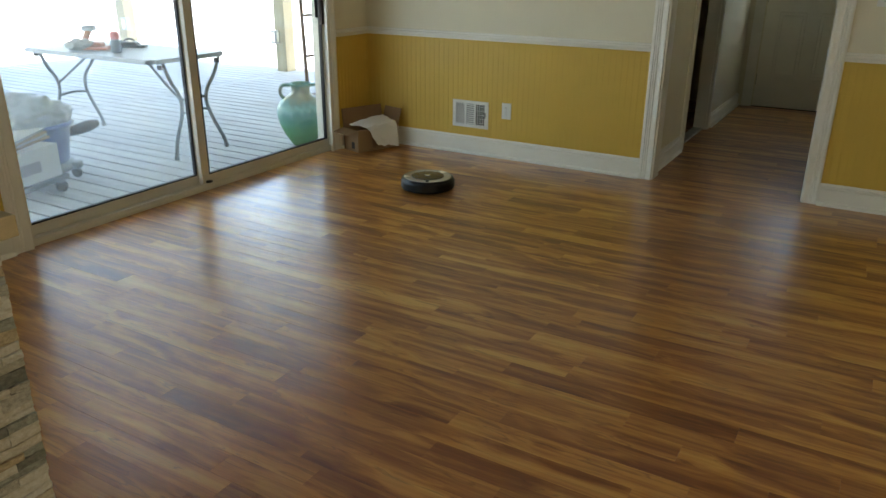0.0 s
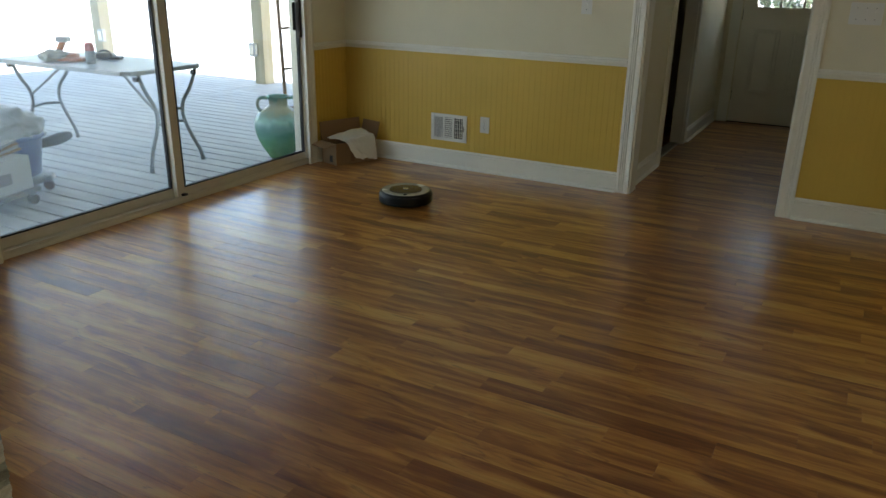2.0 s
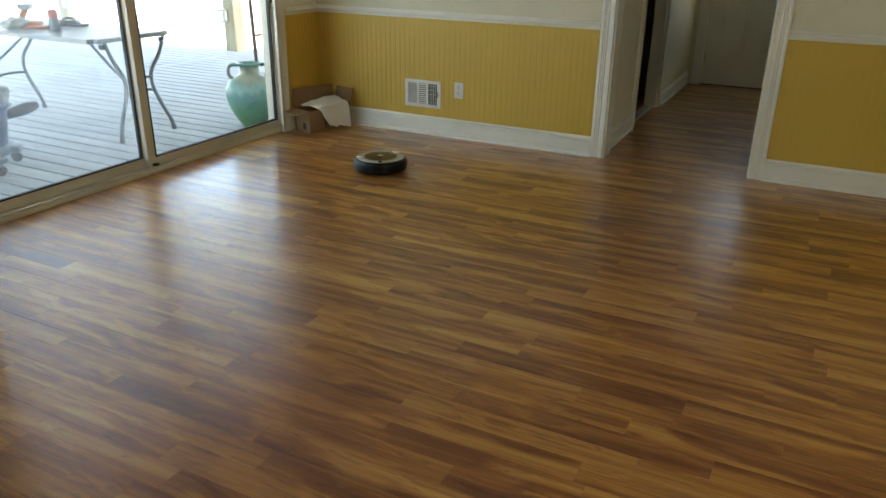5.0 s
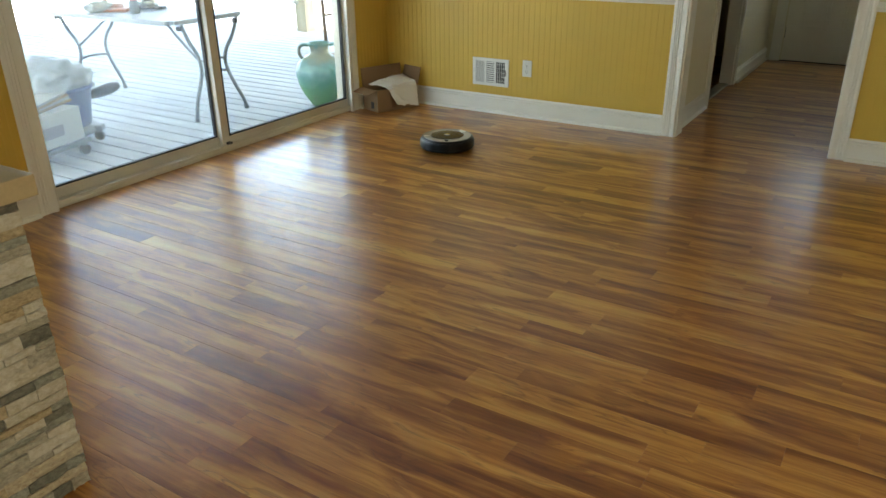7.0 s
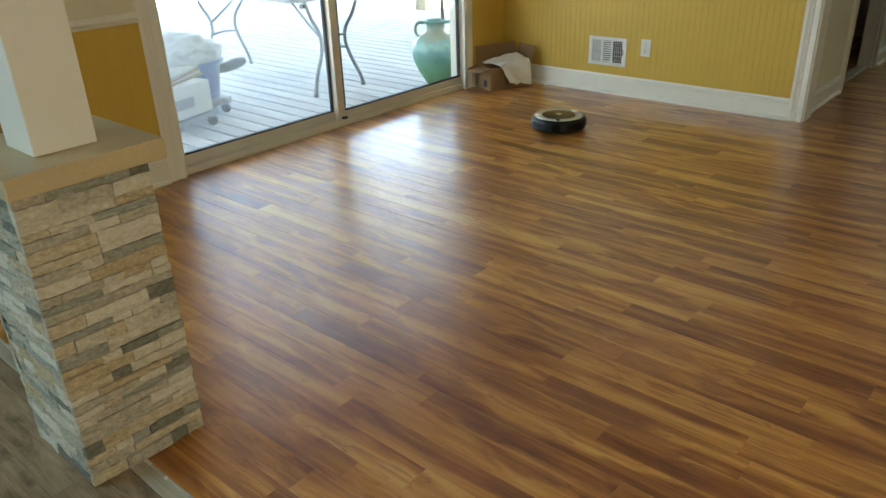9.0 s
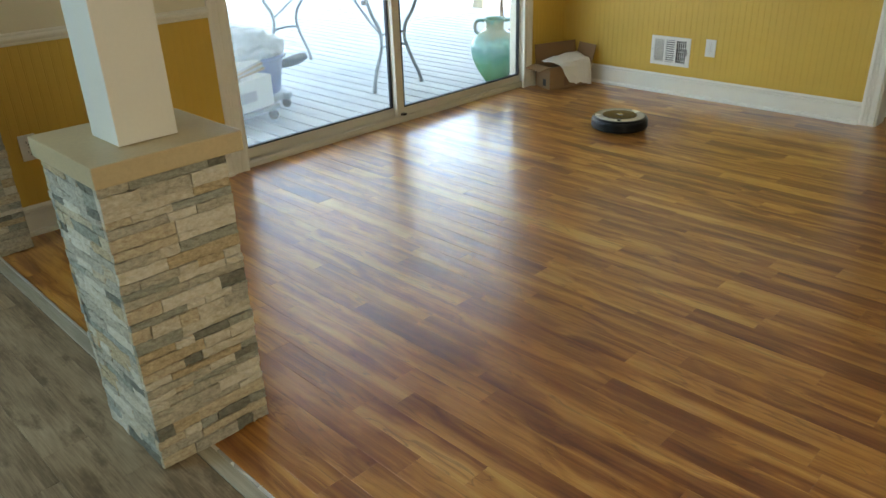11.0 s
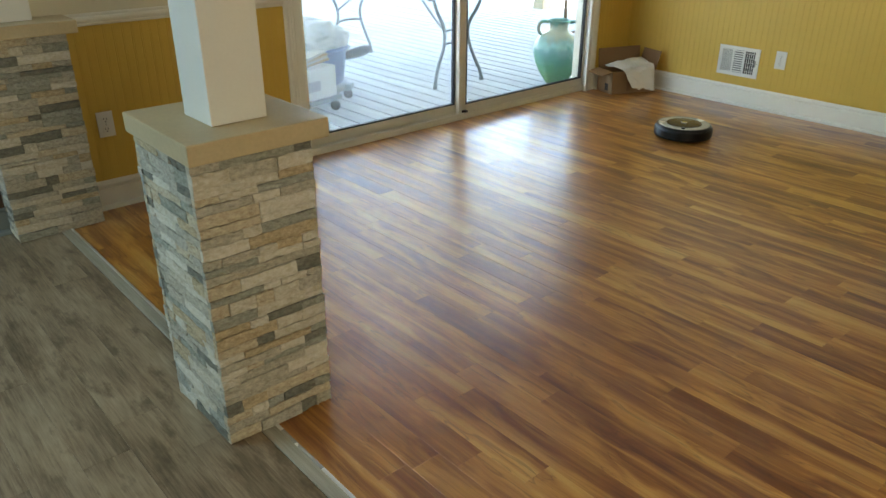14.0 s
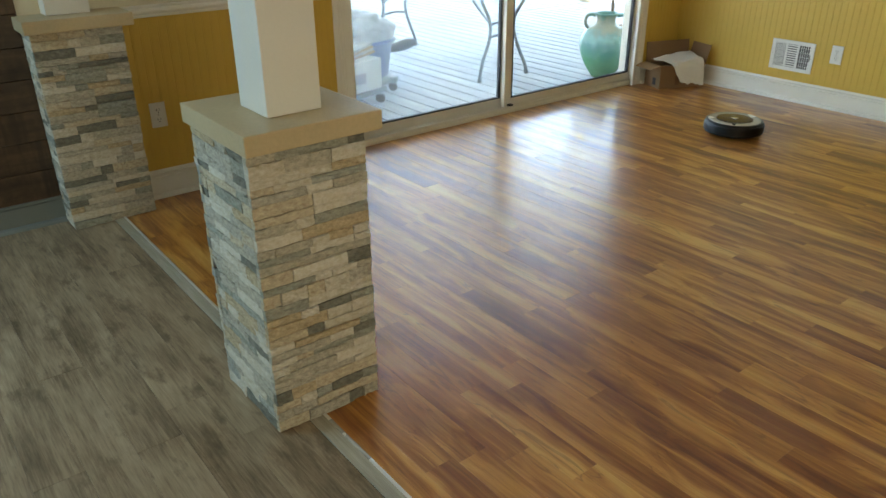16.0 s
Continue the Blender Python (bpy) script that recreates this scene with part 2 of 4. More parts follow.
def extrude(name, profile, start, end, material, parent=None, up=(0, 0, 1), label=""):
    """A profile of (out, height) pairs carried from start to end; out points to the right of the way."""
    a, b, up = Vector(start), Vector(end), Vector(up)
    right = (b - a).normalized().cross(up)
    n = len(profile)
    verts = [p + right * o + up * h for p in (a, b) for o, h in profile]
    faces = [(i, (i + 1) % n, n + (i + 1) % n, n + i) for i in range(n)] + [tuple(range(n))[::-1], tuple(range(n, 2 * n))]
    bm = bmesh.new()
    vs = [bm.verts.new(v) for v in verts]
    for f in faces:
        bm.faces.new([vs[i] for i in f])
    return part(name, bm, material, parent, label)


def tube(name, pts, radius, material, parent=None, label="", sides=10, closed=False, taper=None):
    """A round bar through points, with smooth turns."""
    cu = bpy.data.curves.new(name, "CURVE")
    cu.dimensions, cu.bevel_depth, cu.bevel_resolution, cu.resolution_u, cu.use_fill_caps = "3D", radius, max(1, sides // 4), 6, True
    sp = cu.splines.new("NURBS" if len(pts) > 2 else "POLY")
    sp.points.add(len(pts) - 1)
    for i, p in enumerate(pts):
        sp.points[i].co = (*p, 1)
        if taper:
            sp.points[i].radius = taper[i]
    if len(pts) > 2:
        sp.order_u, sp.use_endpoint_u, sp.use_cyclic_u = 3, not closed, closed
    tmp = bpy.data.objects.new(name, cu)
    scene.collection.objects.link(tmp)
    me = bpy.data.meshes.new_from_object(tmp.evaluated_get(bpy.context.evaluated_depsgraph_get()))
    bpy.data.objects.remove(tmp)
    bpy.data.curves.remove(cu)
    me.materials.clear()
    me.materials.append(material)
    me.polygons.foreach_set("use_smooth", [True] * len(me.polygons))
    me.name = name
    ob = new(name, me)
    if parent:
        ob.parent = parent
    if label:
        ob["label"] = label
    return ob


def lathe(name, rings, material, parent=None, at=(0, 0, 0), sides=40, label="", closed=False):
    """A turned body from (radius, height) rings."""
    verts, faces = [], []
    for r, h in rings:
        for k in range(sides):
            a = 2 * math.pi * k / sides
            verts.append((at[0] + r * math.cos(a), at[1] + r * math.sin(a), at[2] + h))
    for i in range(len(rings) - 1):
        for k in range(sides):
            j = (k + 1) % sides
            faces.append((i * sides + k, i * sides + j, (i + 1) * sides + j, (i + 1) * sides + k))
    faces.append(tuple(range(sides))[::-1])
    faces.append(tuple(range((len(rings) - 1) * sides, len(rings) * sides)))
    ob = mesh_ob(name, verts, faces, material, parent, label)
    bm = bmesh.new()
    bm.from_mesh(ob.data)
    bmesh.ops.recalc_face_normals(bm, faces=bm.faces)
    for f in bm.faces:
        f.smooth = len(f.verts) == 4
    bm.to_mesh(ob.data)
    bm.free()
    return ob


def root(name, at, label, category, group="", kind="", turn=0):
    ob = new(name)
    ob.empty_display_size = 0.1
    ob.matrix_world = pose(*at, 0, 0, turn)
    return tagged(ob, label, category, group, kind)


def setting(ob, label, category):
    return tagged(ob, label, category, kind="structure")


# ---- the plan: back wall along x at y = 0, glass-door wall along y at x = 0, floor at z = 0 ----
DOOR_Y0, DOOR_Y1, DOOR_TOP = -2.92, -0.458, 2.06       # glass door's opening
HALL_X0, HALL_X1, HALL_TOP = 2.335, 3.247, 2.06       # doorway to the hall
EDGE = -4.27                                          # where the two floors meet

# back wall with the doorway
setting(boxes("wall_north", [((WEST, 0, -0.1), (HALL_X0 - 0.02, 0.13, CEIL)), ((HALL_X1 + 0.02, 0, -0.1), (EAST, 0.13, CEIL)),
                             ((HALL_X0 - 0.02, 0, HALL_TOP + 0.02), (HALL_X1 + 0.02, 0.13, CEIL))], M_CREAM), "cream painted wall above a yellow beadboard wainscot", "wall")
# wall of the glass door, on to the dark boarded end
setting(boxes("wall_west", [((WEST, SOUTH, -0.1), (0, DOOR_Y0 - 0.02, CEIL)), ((WEST, DOOR_Y1 + 0.02, -0.1), (0, -0.0, CEIL)),
                            ((WEST, DOOR_Y0 - 0.02, DOOR_TOP + 0.02), (0, DOOR_Y1 + 0.02, CEIL))], M_CREAM), "cream painted wall with a wide sliding glass door", "wall")
setting(box("wall_west_outside", (WEST, 0.13, -0.1), (0, 3.5, CEIL), M_CREAM), "plain outer wall of the house beyond the corner", "wall")
setting(box("wall_east", (EAST, SOUTH, -0.1), (EAST + 0.15, 3.5, CEIL), M_CREAM), "plain cream wall closing the room", "wall")
setting(box("wall_south", (WEST, SOUTH - 0.15, -0.1), (EAST + 0.15, SOUTH, CEIL), M_CREAM), "plain cream wall closing the room", "wall")
setting(box("ceiling", (WEST, SOUTH, CEIL), (EAST + 0.15, 3.5, CEIL + 0.12), M_CEIL), "flat white painted ceiling", "ceiling")
setting(box("subfloor", (WEST, SOUTH, -0.12), (EAST, 3.5, -0.012), M_DARK), "dark base under the floor boards", "floor base")

# hall behind the doorway
HX = 2.275
setting(boxes("wall_hall_side", [((HX - 0.1, 0.131, -0.01), (HX, 0.985, CEIL)), ((HX - 0.1, 1.84, -0.01), (HX, 3.24, CEIL)), ((HX - 0.1, 0.985, 2.04), (HX, 1.84, CEIL))], M_CREAM),
        "cream hall wall with a dark side doorway", "wall")
setting(box("wall_hall_other", (3.42, 0.131, -0.01), (3.52, 3.24, CEIL), M_CREAM), "cream hall wall", "wall")
setting(boxes("wall_hall_end", [((0.0, 3.24, -0.01), (2.40, 3.36, CEIL)), ((3.32, 3.24, -0.01), (EAST, 3.36, CEIL)), ((2.40, 3.24, 2.05), (3.32, 3.36, CEIL)), ((2.40, 3.24, -0.01), (2.431, 3.36, 2.05)), ((3.289, 3.24, -0.01), (3.32, 3.36, 2.05))], M_CREAM),
        "cream end wall of the hall round a white door", "wall")
# the unlit room's shade is put into this wall's colour
setting(boxes("wall_side_room", [((1.0, 0.132, -0.01), (1.1, 3.238, CEIL))], M_DARK), "side room wall coloured near-black for the room's lack of light", "wall")

# wainscot: sheets with beads and grooves
def beadboard(name, start, end, z0, z1, out=0.008, pitch=0.041):
    a, b = Vector((*start, 0)), Vector((*end, 0))
    way = (b - a).normalized()
    nrm = way.cross(Vector((0, 0, 1)))
    length = (b - a).length
    prof, s = [(0, 0), (0, out)], 0.0
    while s + pitch < length:
        g = s + pitch
        prof += [(g - 0.009, out), (g - 0.007, out - 0.0011), (g - 0.0045, out + 0.0004), (g - 0.002, out + 0.0004), (g, out - 0.0011), (g + 0.002, out)]
        s = g
    prof += [(length, out), (length, 0)]
    n = len(prof)
    verts = [a + way * p + nrm * o + Vector((0, 0, z)) for z in (z0, z1) for p, o in prof]
    faces = [(i, i + 1, n + i + 1, n + i) for i in range(n - 1)] + [tuple(range(n))[::-1], tuple(range(n, 2 * n))]
    return setting(mesh_ob(name, verts, faces, M_YELLOW), "yellow painted beadboard wainscot with vertical grooves", "wainscot")


RAIL0, RAIL1, BASE = 0.834, 0.886, 0.142
beadboard("wainscot_north", (0.008, 0), (2.235, 0), 0.10, RAIL0 + 0.01)
beadboard("wainscot_north_side", (3.34, 0), (EAST, 0), 0.10, RAIL0 + 0.026)
beadboard("wainscot_west_corner", (0, -0.4085), (0, 0), 0.10, RAIL0 + 0.01)
beadboard("wainscot_west", (0, -4.12), (0, DOOR_Y0 - 0.10), 0.10, RAIL0 + 0.01)

RAIL = [(0, RAIL0), (0.012, RAIL0), (0.016, RAIL0 + 0.006), (0.016, RAIL0 + 0.014), (0.024, RAIL0 + 0.020), (0.027, RAIL0 + 0.028), (0.024, RAIL0 + 0.036), (0.016, RAIL0 + 0.040), (0.016, RAIL0 + 0.046), (0.011, RAIL1), (0, RAIL1)]
SKIRT = [(0, 0), (0.036, 0), (0.036, 0.006), (0.032, 0.014), (0.024, 0.019), (0.016, 0.020), (0.016, 0.100), (0.011, 0.103), (0.011, 0.107), (0.021, 0.110), (0.022, 0.117), (0.013, 0.122), (0.012, 0.128), (0.009, 0.135), (0.004, BASE), (0, BASE)]
for nm, prof, cat, lab in (("chair_rail", RAIL, "chair rail", "white moulded chair rail along the wall"), ("baseboard", SKIRT, "baseboard", "tall white moulded baseboard along the floor")):
    k = 0.0
    setting(extrude(nm, prof, (0.0, -k, 0), (2.235, -k, 0), M_TRIM), lab, cat)
    setting(extrude(nm, prof, (3.34, -k, 0.016 if nm == "chair_rail" else 0), (EAST, -k, 0.016 if nm == "chair_rail" else 0), M_TRIM), lab, cat)
    setting(extrude(nm, prof, (k, -0.4085, 0), (k, -0.001, 0), M_TRIM), lab, cat)
    setting(extrude(nm, prof, (k, -4.125, 0), (k, DOOR_Y0 - 0.10, 0), M_TRIM), lab, cat)
for y0, y1 in ((0.135, 0.905), (1.93, 3.24)):
    setting(extrude("baseboard", [(o, h * 0.85) for o, h in SKIRT], (HX, y0, 0), (HX, y1, 0), M_TRIM), "white moulded baseboard in the hall", "baseboard")

# doorway lining and casings
CASING = [(0, 0), (0, 0.014), (0.008, 0.018), (0.02, 0.018), (0.024, 0.013), (0.032, 0.018), (0.038, 0.013), (0.046, 0.018), (0.052, 0.013), (0.062, 0.015), (0.078, 0.020), (0.088, 0.020), (0.088, 0)]


def casing_post(name, x, y, out, along, z1, mirror=False, wide=1.0, parent=None):
    """An upright moulded casing; along: the way across its face, out: off the wall."""
    a, o = Vector(along), Vector(out)
    prof = [((0.088 - u if mirror else u) * wide, h) for u, h in CASING]
    verts = [Vector((x, y, z)) + a * u + o * h for z in (0, z1) for u, h in prof]
    n = len(prof)
    bm = bmesh.new()
    vs = [bm.verts.new(v) for v in verts]
    for i in range(n):
        bm.faces.new([vs[i], vs[(i + 1) % n], vs[n + (i + 1) % n], vs[n + i]])
    bm.faces.new(vs[:n])
    bm.faces.new(vs[n:])
    return part(name, bm, M_TRIM, parent)


for nm, x, mir in (("trim_doorway_near", HX - 0.04, False), ("trim_doorway_far", 3.255, True)):
    setting(casing_post(nm, x, 0, (0, -1, 0), (1, 0, 0), HALL_TOP + 0.09, mir), "white fluted casing beside the hall doorway", "door casing")
setting(box("trim_doorway_head", (2.324, -0.018, HALL_TOP), (3.254, 0, HALL_TOP + 0.088), M_TRIM, bevel=0.003), "white casing over the hall doorway", "door casing")
setting(boxes("trim_doorway_lining", [((HALL_X0 - 0.018, -0.004, 0), (HALL_X0, 0.134, HALL_TOP)), ((HALL_X1, -0.004, 0), (HALL_X1 + 0.018, 0.134, HALL_TOP))], M_TRIM, bevel=0.002), "white lining of the hall doorway", "door lining")

for y, mir in ((0.906, False), (1.84, True)):
    setting(casing_post("trim_side_door", HX, y, (1, 0, 0), (0, 1, 0), 2.1, mir, 0.9), "white casing beside the dark side doorway", "door casing")
setting(boxes("trim_side_door_lining", [((HX - 0.1, 0.985, 0), (HX, 1.0, 2.04)), ((HX - 0.1, 1.825, 0), (HX, 1.84, 2.04))], M_TRIM), "white lining of the side doorway", "door lining")
setting(box("threshold", (HX - 0.1, 1.002, -0.005), (HX - 0.02, 1.82, 0.012), M_STRIP, bevel=0.003), "pale threshold of the side doorway", "threshold")

# transition between the floors
setting(box("transition_strip", (0.0, EDGE - 0.032, -0.002), (EAST, EDGE + 0.008, 0.007), M_STRIP, bevel=0.003), "grey strip joining the brown and the grey floor", "floor trim")
setting(box("transition_edge", (0.0, EDGE + 0.006, -0.002), (EAST, EDGE + 0.016, 0.009), M_STRIPMETAL, bevel=0.002), "pale metal edge of the floor strip", "floor trim")

# dark boarded end of the glass-door wall
setting(box("wall_dark_backing", (0.0, -5.62, 0.1), (0.004, -4.47, CEIL), M_DARK), "dark backing of the boarded wall", "wall")
setting(extrude("baseboard_dark", SKIRT, (0, -7.5, 0), (0, -4.46, 0), M_BLUEBASE), "grey-blue painted baseboard under dark boards", "baseboard")


# ---- sliding glass door ----
def rect_frame(bm, y0, y1, z0, z1, x0, x1, left, right, bottom, top, bevel=0.003):
    box_into(bm, (x0, y0, z0), (x1, y0 + left, z1), bevel)
    box_into(bm, (x0, y1 - right, z0), (x1, y1, z1), bevel)
    box_into(bm, (x0 + 0.001, y0 + left, z0), (x1 - 0.001, y1 - right, z0 + bottom), bevel)
    box_into(bm, (x0 + 0.001, y0 + left, z1 - top), (x1 - 0.001, y1 - right, z1), bevel)


def glass_door():
    d = root("sliding_glass_door", (0, 0, 0), "almond aluminium sliding glass door with two tall panes, closed", "sliding door", kind="structure")
    bm = bmesh.new()
    rect_frame(bm, DOOR_Y0, DOOR_Y1, 0.0, DOOR_TOP, -0.15, -0.012, 0.028, 0.018, 0.022, 0.03)
    part("door_frame", bm, M_ALU, d)
    boxes("track", [((-0.066, DOOR_Y0 + 0.03, 0.022), (-0.060, DOOR_Y1 - 0.03, 0.034)), ((-0.108, DOOR_Y0 + 0.03, 0.022), (-0.102, DOOR_Y1 - 0.03, 0.034)),
                    ((-0.03, DOOR_Y0 + 0.03, 0.022), (-0.018, DOOR_Y1 - 0.03, 0.040))], M_ALU, d)
    for nm, y0, y1, x, glass in (("fixed_panel", DOOR_Y0 + 0.028, -1.700, -0.104, M_HAZY), ("sliding_panel", -1.742, DOOR_Y1 - 0.018, -0.064, M_GLASS)):
        bm = bmesh.new()
        side = (0.026, 0.045) if nm == "fixed_panel" else (0.060, 0.016)
        rect_frame(bm, y0, y1, 0.028, DOOR_TOP - 0.03, x - 0.016, x + 0.016, *side, 0.058, 0.06)
        p = part(nm, bm, M_ALU, d)
        bm = bmesh.new()
        gy0, gy1, gz0, gz1 = y0 + side[0], y1 - side[1], 0.086, DOOR_TOP - 0.09
        rect_frame(bm, gy0, gy1, gz0, gz1, x - 0.009, x + 0.0175, 0.008, 0.008, 0.008, 0.008, 0)
        part("gasket", bm, M_GASKET, p, "black rubber glazing seal")
        g = box("pane", (x - 0.003, gy0 + 0.002, gz0 + 0.002), (x + 0.003, gy1 - 0.002, gz1 - 0.002), glass, p, label="large clear glass pane")
        g.visible_shadow = False
    h = box("handle", (-0.046, DOOR_Y1 - 0.066, 0.93), (-0.014, DOOR_Y1 - 0.042, 1.20), M_BRONZE, d, 0.006, "dark bronze pull handle")
    boxes("handle_plate", [((-0.049, DOOR_Y1 - 0.10, 0.98), (-0.043, DOOR_Y1 - 0.074, 1.17))], M_BLACK, h)
    box("latch", (-0.05, -1.715, 0.035), (-0.02, -1.685, 0.052), M_BLACK, d, 0.003, "small dark foot latch")
    return d


glass_door()
for nm, y, mir in (("trim_glass_door", DOOR_Y0 - 0.10, False), ("trim_glass_door", -0.510, True)):
    setting(casing_post(nm, 0, y, (1, 0, 0), (0, 1, 0), DOOR_TOP + 0.1, mir, 1.15), "white casing beside the sliding glass door", "door casing")
setting(box("trim_glass_door_head", (0, DOOR_Y0 + 0.002, DOOR_TOP), (0.018, -0.512, DOOR_TOP + 0.1), M_TRIM, bevel=0.003), "white casing over the sliding glass door", "door casing")
setting(boxes("door_reveal", [((-0.012, DOOR_Y0 - 0.012, 0), (0.003, DOOR_Y0 + 0.001, DOOR_TOP)), ((-0.012, DOOR_Y1 - 0.001, 0), (0.003, DOOR_Y1 + 0.011, DOOR_TOP))], M_TRIM), "white reveal round the glass door", "door lining")


# ---- outside ----
setting(box("ground", (-400, -400, -0.9), (WEST - 0.001, 400, -0.45), M_GROUND), "pale sunlit ground round the house", "ground")
# unseen roof of assumed shape, added to cast the house's shadow on the deck
setting(mesh_ob("shade_roof", [(-0.55, SOUTH - 0.5, 2.5), (EAST + 0.55, SOUTH - 0.5, 2.5), (3.1, SOUTH - 0.5, 4.1), (-0.55, 3.9, 2.5), (EAST + 0.55, 3.9, 2.5), (3.1, 3.9, 4.1)],
                [(0, 1, 2), (5, 4, 3), (0, 2, 5, 3), (2, 1, 4, 5), (1, 0, 3, 4)], M_CEIL), "unseen gable roof added to keep the sun off the deck", "roof")


def stone_mesh(rng, L, H, T):
    """A split-face stone: its outer face is a rough grid; local x along, y out, z up."""
    nx, nz = 5, 3
    lean = rng.uniform(-0.003, 0.003)
    verts, faces = [], []
    for k in range(nz + 1):
        for i in range(nx + 1):
            edge = i in (0, nx) or k in (0, nz)
            verts.append((L * i / nx + (0 if i in (0, nx) else rng.uniform(-0.1, 0.1) * L / nx), T + rng.uniform(-0.003, 0.003) + lean * (i / nx - 0.5) - (0.0015 if edge else 0), H * k / nz + (rng.uniform(-0.0012, 0.0012) if k == nz else rng.uniform(0, 0.0012))))
    w = nx + 1
    for k in range(nz):
        for i in range(nx):
            faces.append((k * w + i, (k + 1) * w + i, (k + 1) * w + i + 1, k * w + i + 1))
    n = len(verts)
    rim = list(range(w)) + [w * k - 1 for k in range(2, nz + 2)] + list(range(w * (nz + 1) - 2, w * nz - 1, -1)) + [w * k for k in range(nz - 1, 0, -1)]
    for r in rim:
        x, y, z = verts[r]
        verts.append((x, 0, z))
    for a in range(len(rim)):
        b = (a + 1) % len(rim)
        faces.append((rim[a], rim[b], n + b, n + a))
    me = bpy.data.meshes.new("stone")
    me.from_pydata(verts, [], faces)
    bm = bmesh.new()
    bm.from_mesh(me)
    bmesh.ops.recalc_face_normals(bm, faces=bm.faces)
    bm.to_mesh(me)
    bm.free()
    me.materials.append(M_STONE)
    return me


def clad(rng, parent, x0, x1, y0, y1, top, sides):
    """Rows of ledger stones on the named sides of a core."""
    turns = {"+x": (0, -1), "-y": (0, 1), "-x": (1, 0), "+y": (1, 1)}
    z = 0.002
    rows = []
    while z < top - 0.012:
        h = rng.choice((0.020, 0.024, 0.028, 0.033, 0.037))
        if z + h > top - 0.018:
            h = top - z
        rows.append((z, h))
        z += h
    for side in sides:
        if side in ("+x", "-x"):
            width = y1 - y0
            m0 = pose(x1, y1, 0, 0, 0, -90) if side == "+x" else pose(x0, y0, 0, 0, 0, 90)
        else:
            width = x1 - x0
            m0 = pose(x1, y0, 0, 0, 0, 180) if side == "-y" else pose(x0, y1, 0, 0, 0, 0)
        for z, h in rows:
            over = 0.019 if side in ("+x", "-x") else 0.001
            s = -over - rng.uniform(0.0, 0.004)
            end = width + over + rng.uniform(0.0, 0.004) + (0.017 if side == "-y" else 0.0)
            while s < end - 0.001:
                L = rng.choice((0.05, 0.075, 0.1, 0.13, 0.16, 0.2))
                if end - (s + L) < 0.045:
                    L = end - s
                me = stone_mesh(rng, L - 0.0012, h - 0.0012, (rng.uniform(0.019, 0.021) if side == "-y" else rng.choice((0.018, 0.019, 0.02, 0.0215, 0.024))))
                ob = new("stone", me)
                ob.parent = parent
                ob.matrix_local = m0 @ Matrix.Translation((s, 0, z))
                s += L


def cap_slab(name, lo, hi, parent, label):
    return box(name, lo, hi, M_CAP, parent, 0.004, label)


def pillar(at, x0, x1, y0, y1, top, cap, shaft, sides, seed, label):
    rng = random.Random(seed)
    p = root("stone_pillar", at, label, "pillar", "stone pillars")
    box("core", (x0 + 0.006 * (x0 < 0), y0 + 0.006, 0), (x1 - 0.006, y1 - 0.006, top), M_GROUT, p)
    clad(rng, p, x0, x1, y0, y1, top, sides)
    cap_slab("cap", (cap[0], cap[2], top + 0.001), (cap[1], cap[3], top + 0.052), p, "light brown sealed wooden cap")
    s = box("shaft", (shaft[0], shaft[2], top + 0.053), (shaft[1], shaft[3], CEIL - 0.002), M_SHAFT, p, 0.003, "white painted square post")
    return p


pillar((1.775, -4.235, 0), -0.135, 0.157, -0.140, 0.142, 0.803, (-0.180, 0.202, -0.170, 0.200), (-0.048, 0.104, -0.062, 0.085), ("+x", "-y", "-x", "+y"), 5,
       "square stacked-stone pillar with wooden cap and white post, at the floor edge")
pillar((0.0, -4.295, 0), 0.004, 0.147, -0.155, 0.158, 0.838, (0.003, 0.20, -0.197, 0.222), (0.003, 0.10, -0.085, 0.085), ("+x", "-y", "+y"), 9,
       "stacked-stone half pillar with wooden cap and white post against the wall")


# boards of floors, walls and deck
CACHE = {}


def board_mesh(name, L, W, T, material, chamfer):
    key = (name, round(L, 3), round(W, 4), T, material.name)
    if key not in CACHE:
        c = chamfer
        verts = [(0, 0, 0), (L, 0, 0), (L, W, 0), (0, W, 0), (0, 0, T - c), (L, 0, T - c), (L, W, T - c), (0, W, T - c), (c, c, T), (L - c, c, T), (L - c, W - c, T), (c, W - c, T)]
        faces = [(3, 2, 1, 0), (0, 1, 5, 4), (1, 2, 6, 5), (2, 3, 7, 6), (3, 0, 4, 7), (4, 5, 9, 8), (5, 6, 10, 9), (6, 7, 11, 10), (7, 4, 8, 11), (8, 9, 10, 11)]
        me = bpy.data.meshes.new(name)
        me.from_pydata(verts, [], faces)
        me.materials.append(material)
        CACHE[key] = me
    return CACHE[key]


def board(name, parent, at, L, W, T, material, chamfer=0.0003, turn=None):
    ob = new(name, board_mesh(name, L, W, T, material, chamfer))
    ob.parent = parent
    ob.matrix_local = (turn or Matrix.Identity(4)) if turn else Matrix.Translation(at)
    return ob


rng = random.Random(21)
W = 0.0925
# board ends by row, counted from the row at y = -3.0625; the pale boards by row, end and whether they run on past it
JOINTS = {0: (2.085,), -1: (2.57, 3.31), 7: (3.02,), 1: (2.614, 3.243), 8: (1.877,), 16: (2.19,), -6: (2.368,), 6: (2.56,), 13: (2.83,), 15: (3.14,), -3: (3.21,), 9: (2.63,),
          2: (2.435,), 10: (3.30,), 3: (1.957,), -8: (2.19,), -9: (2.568,)}
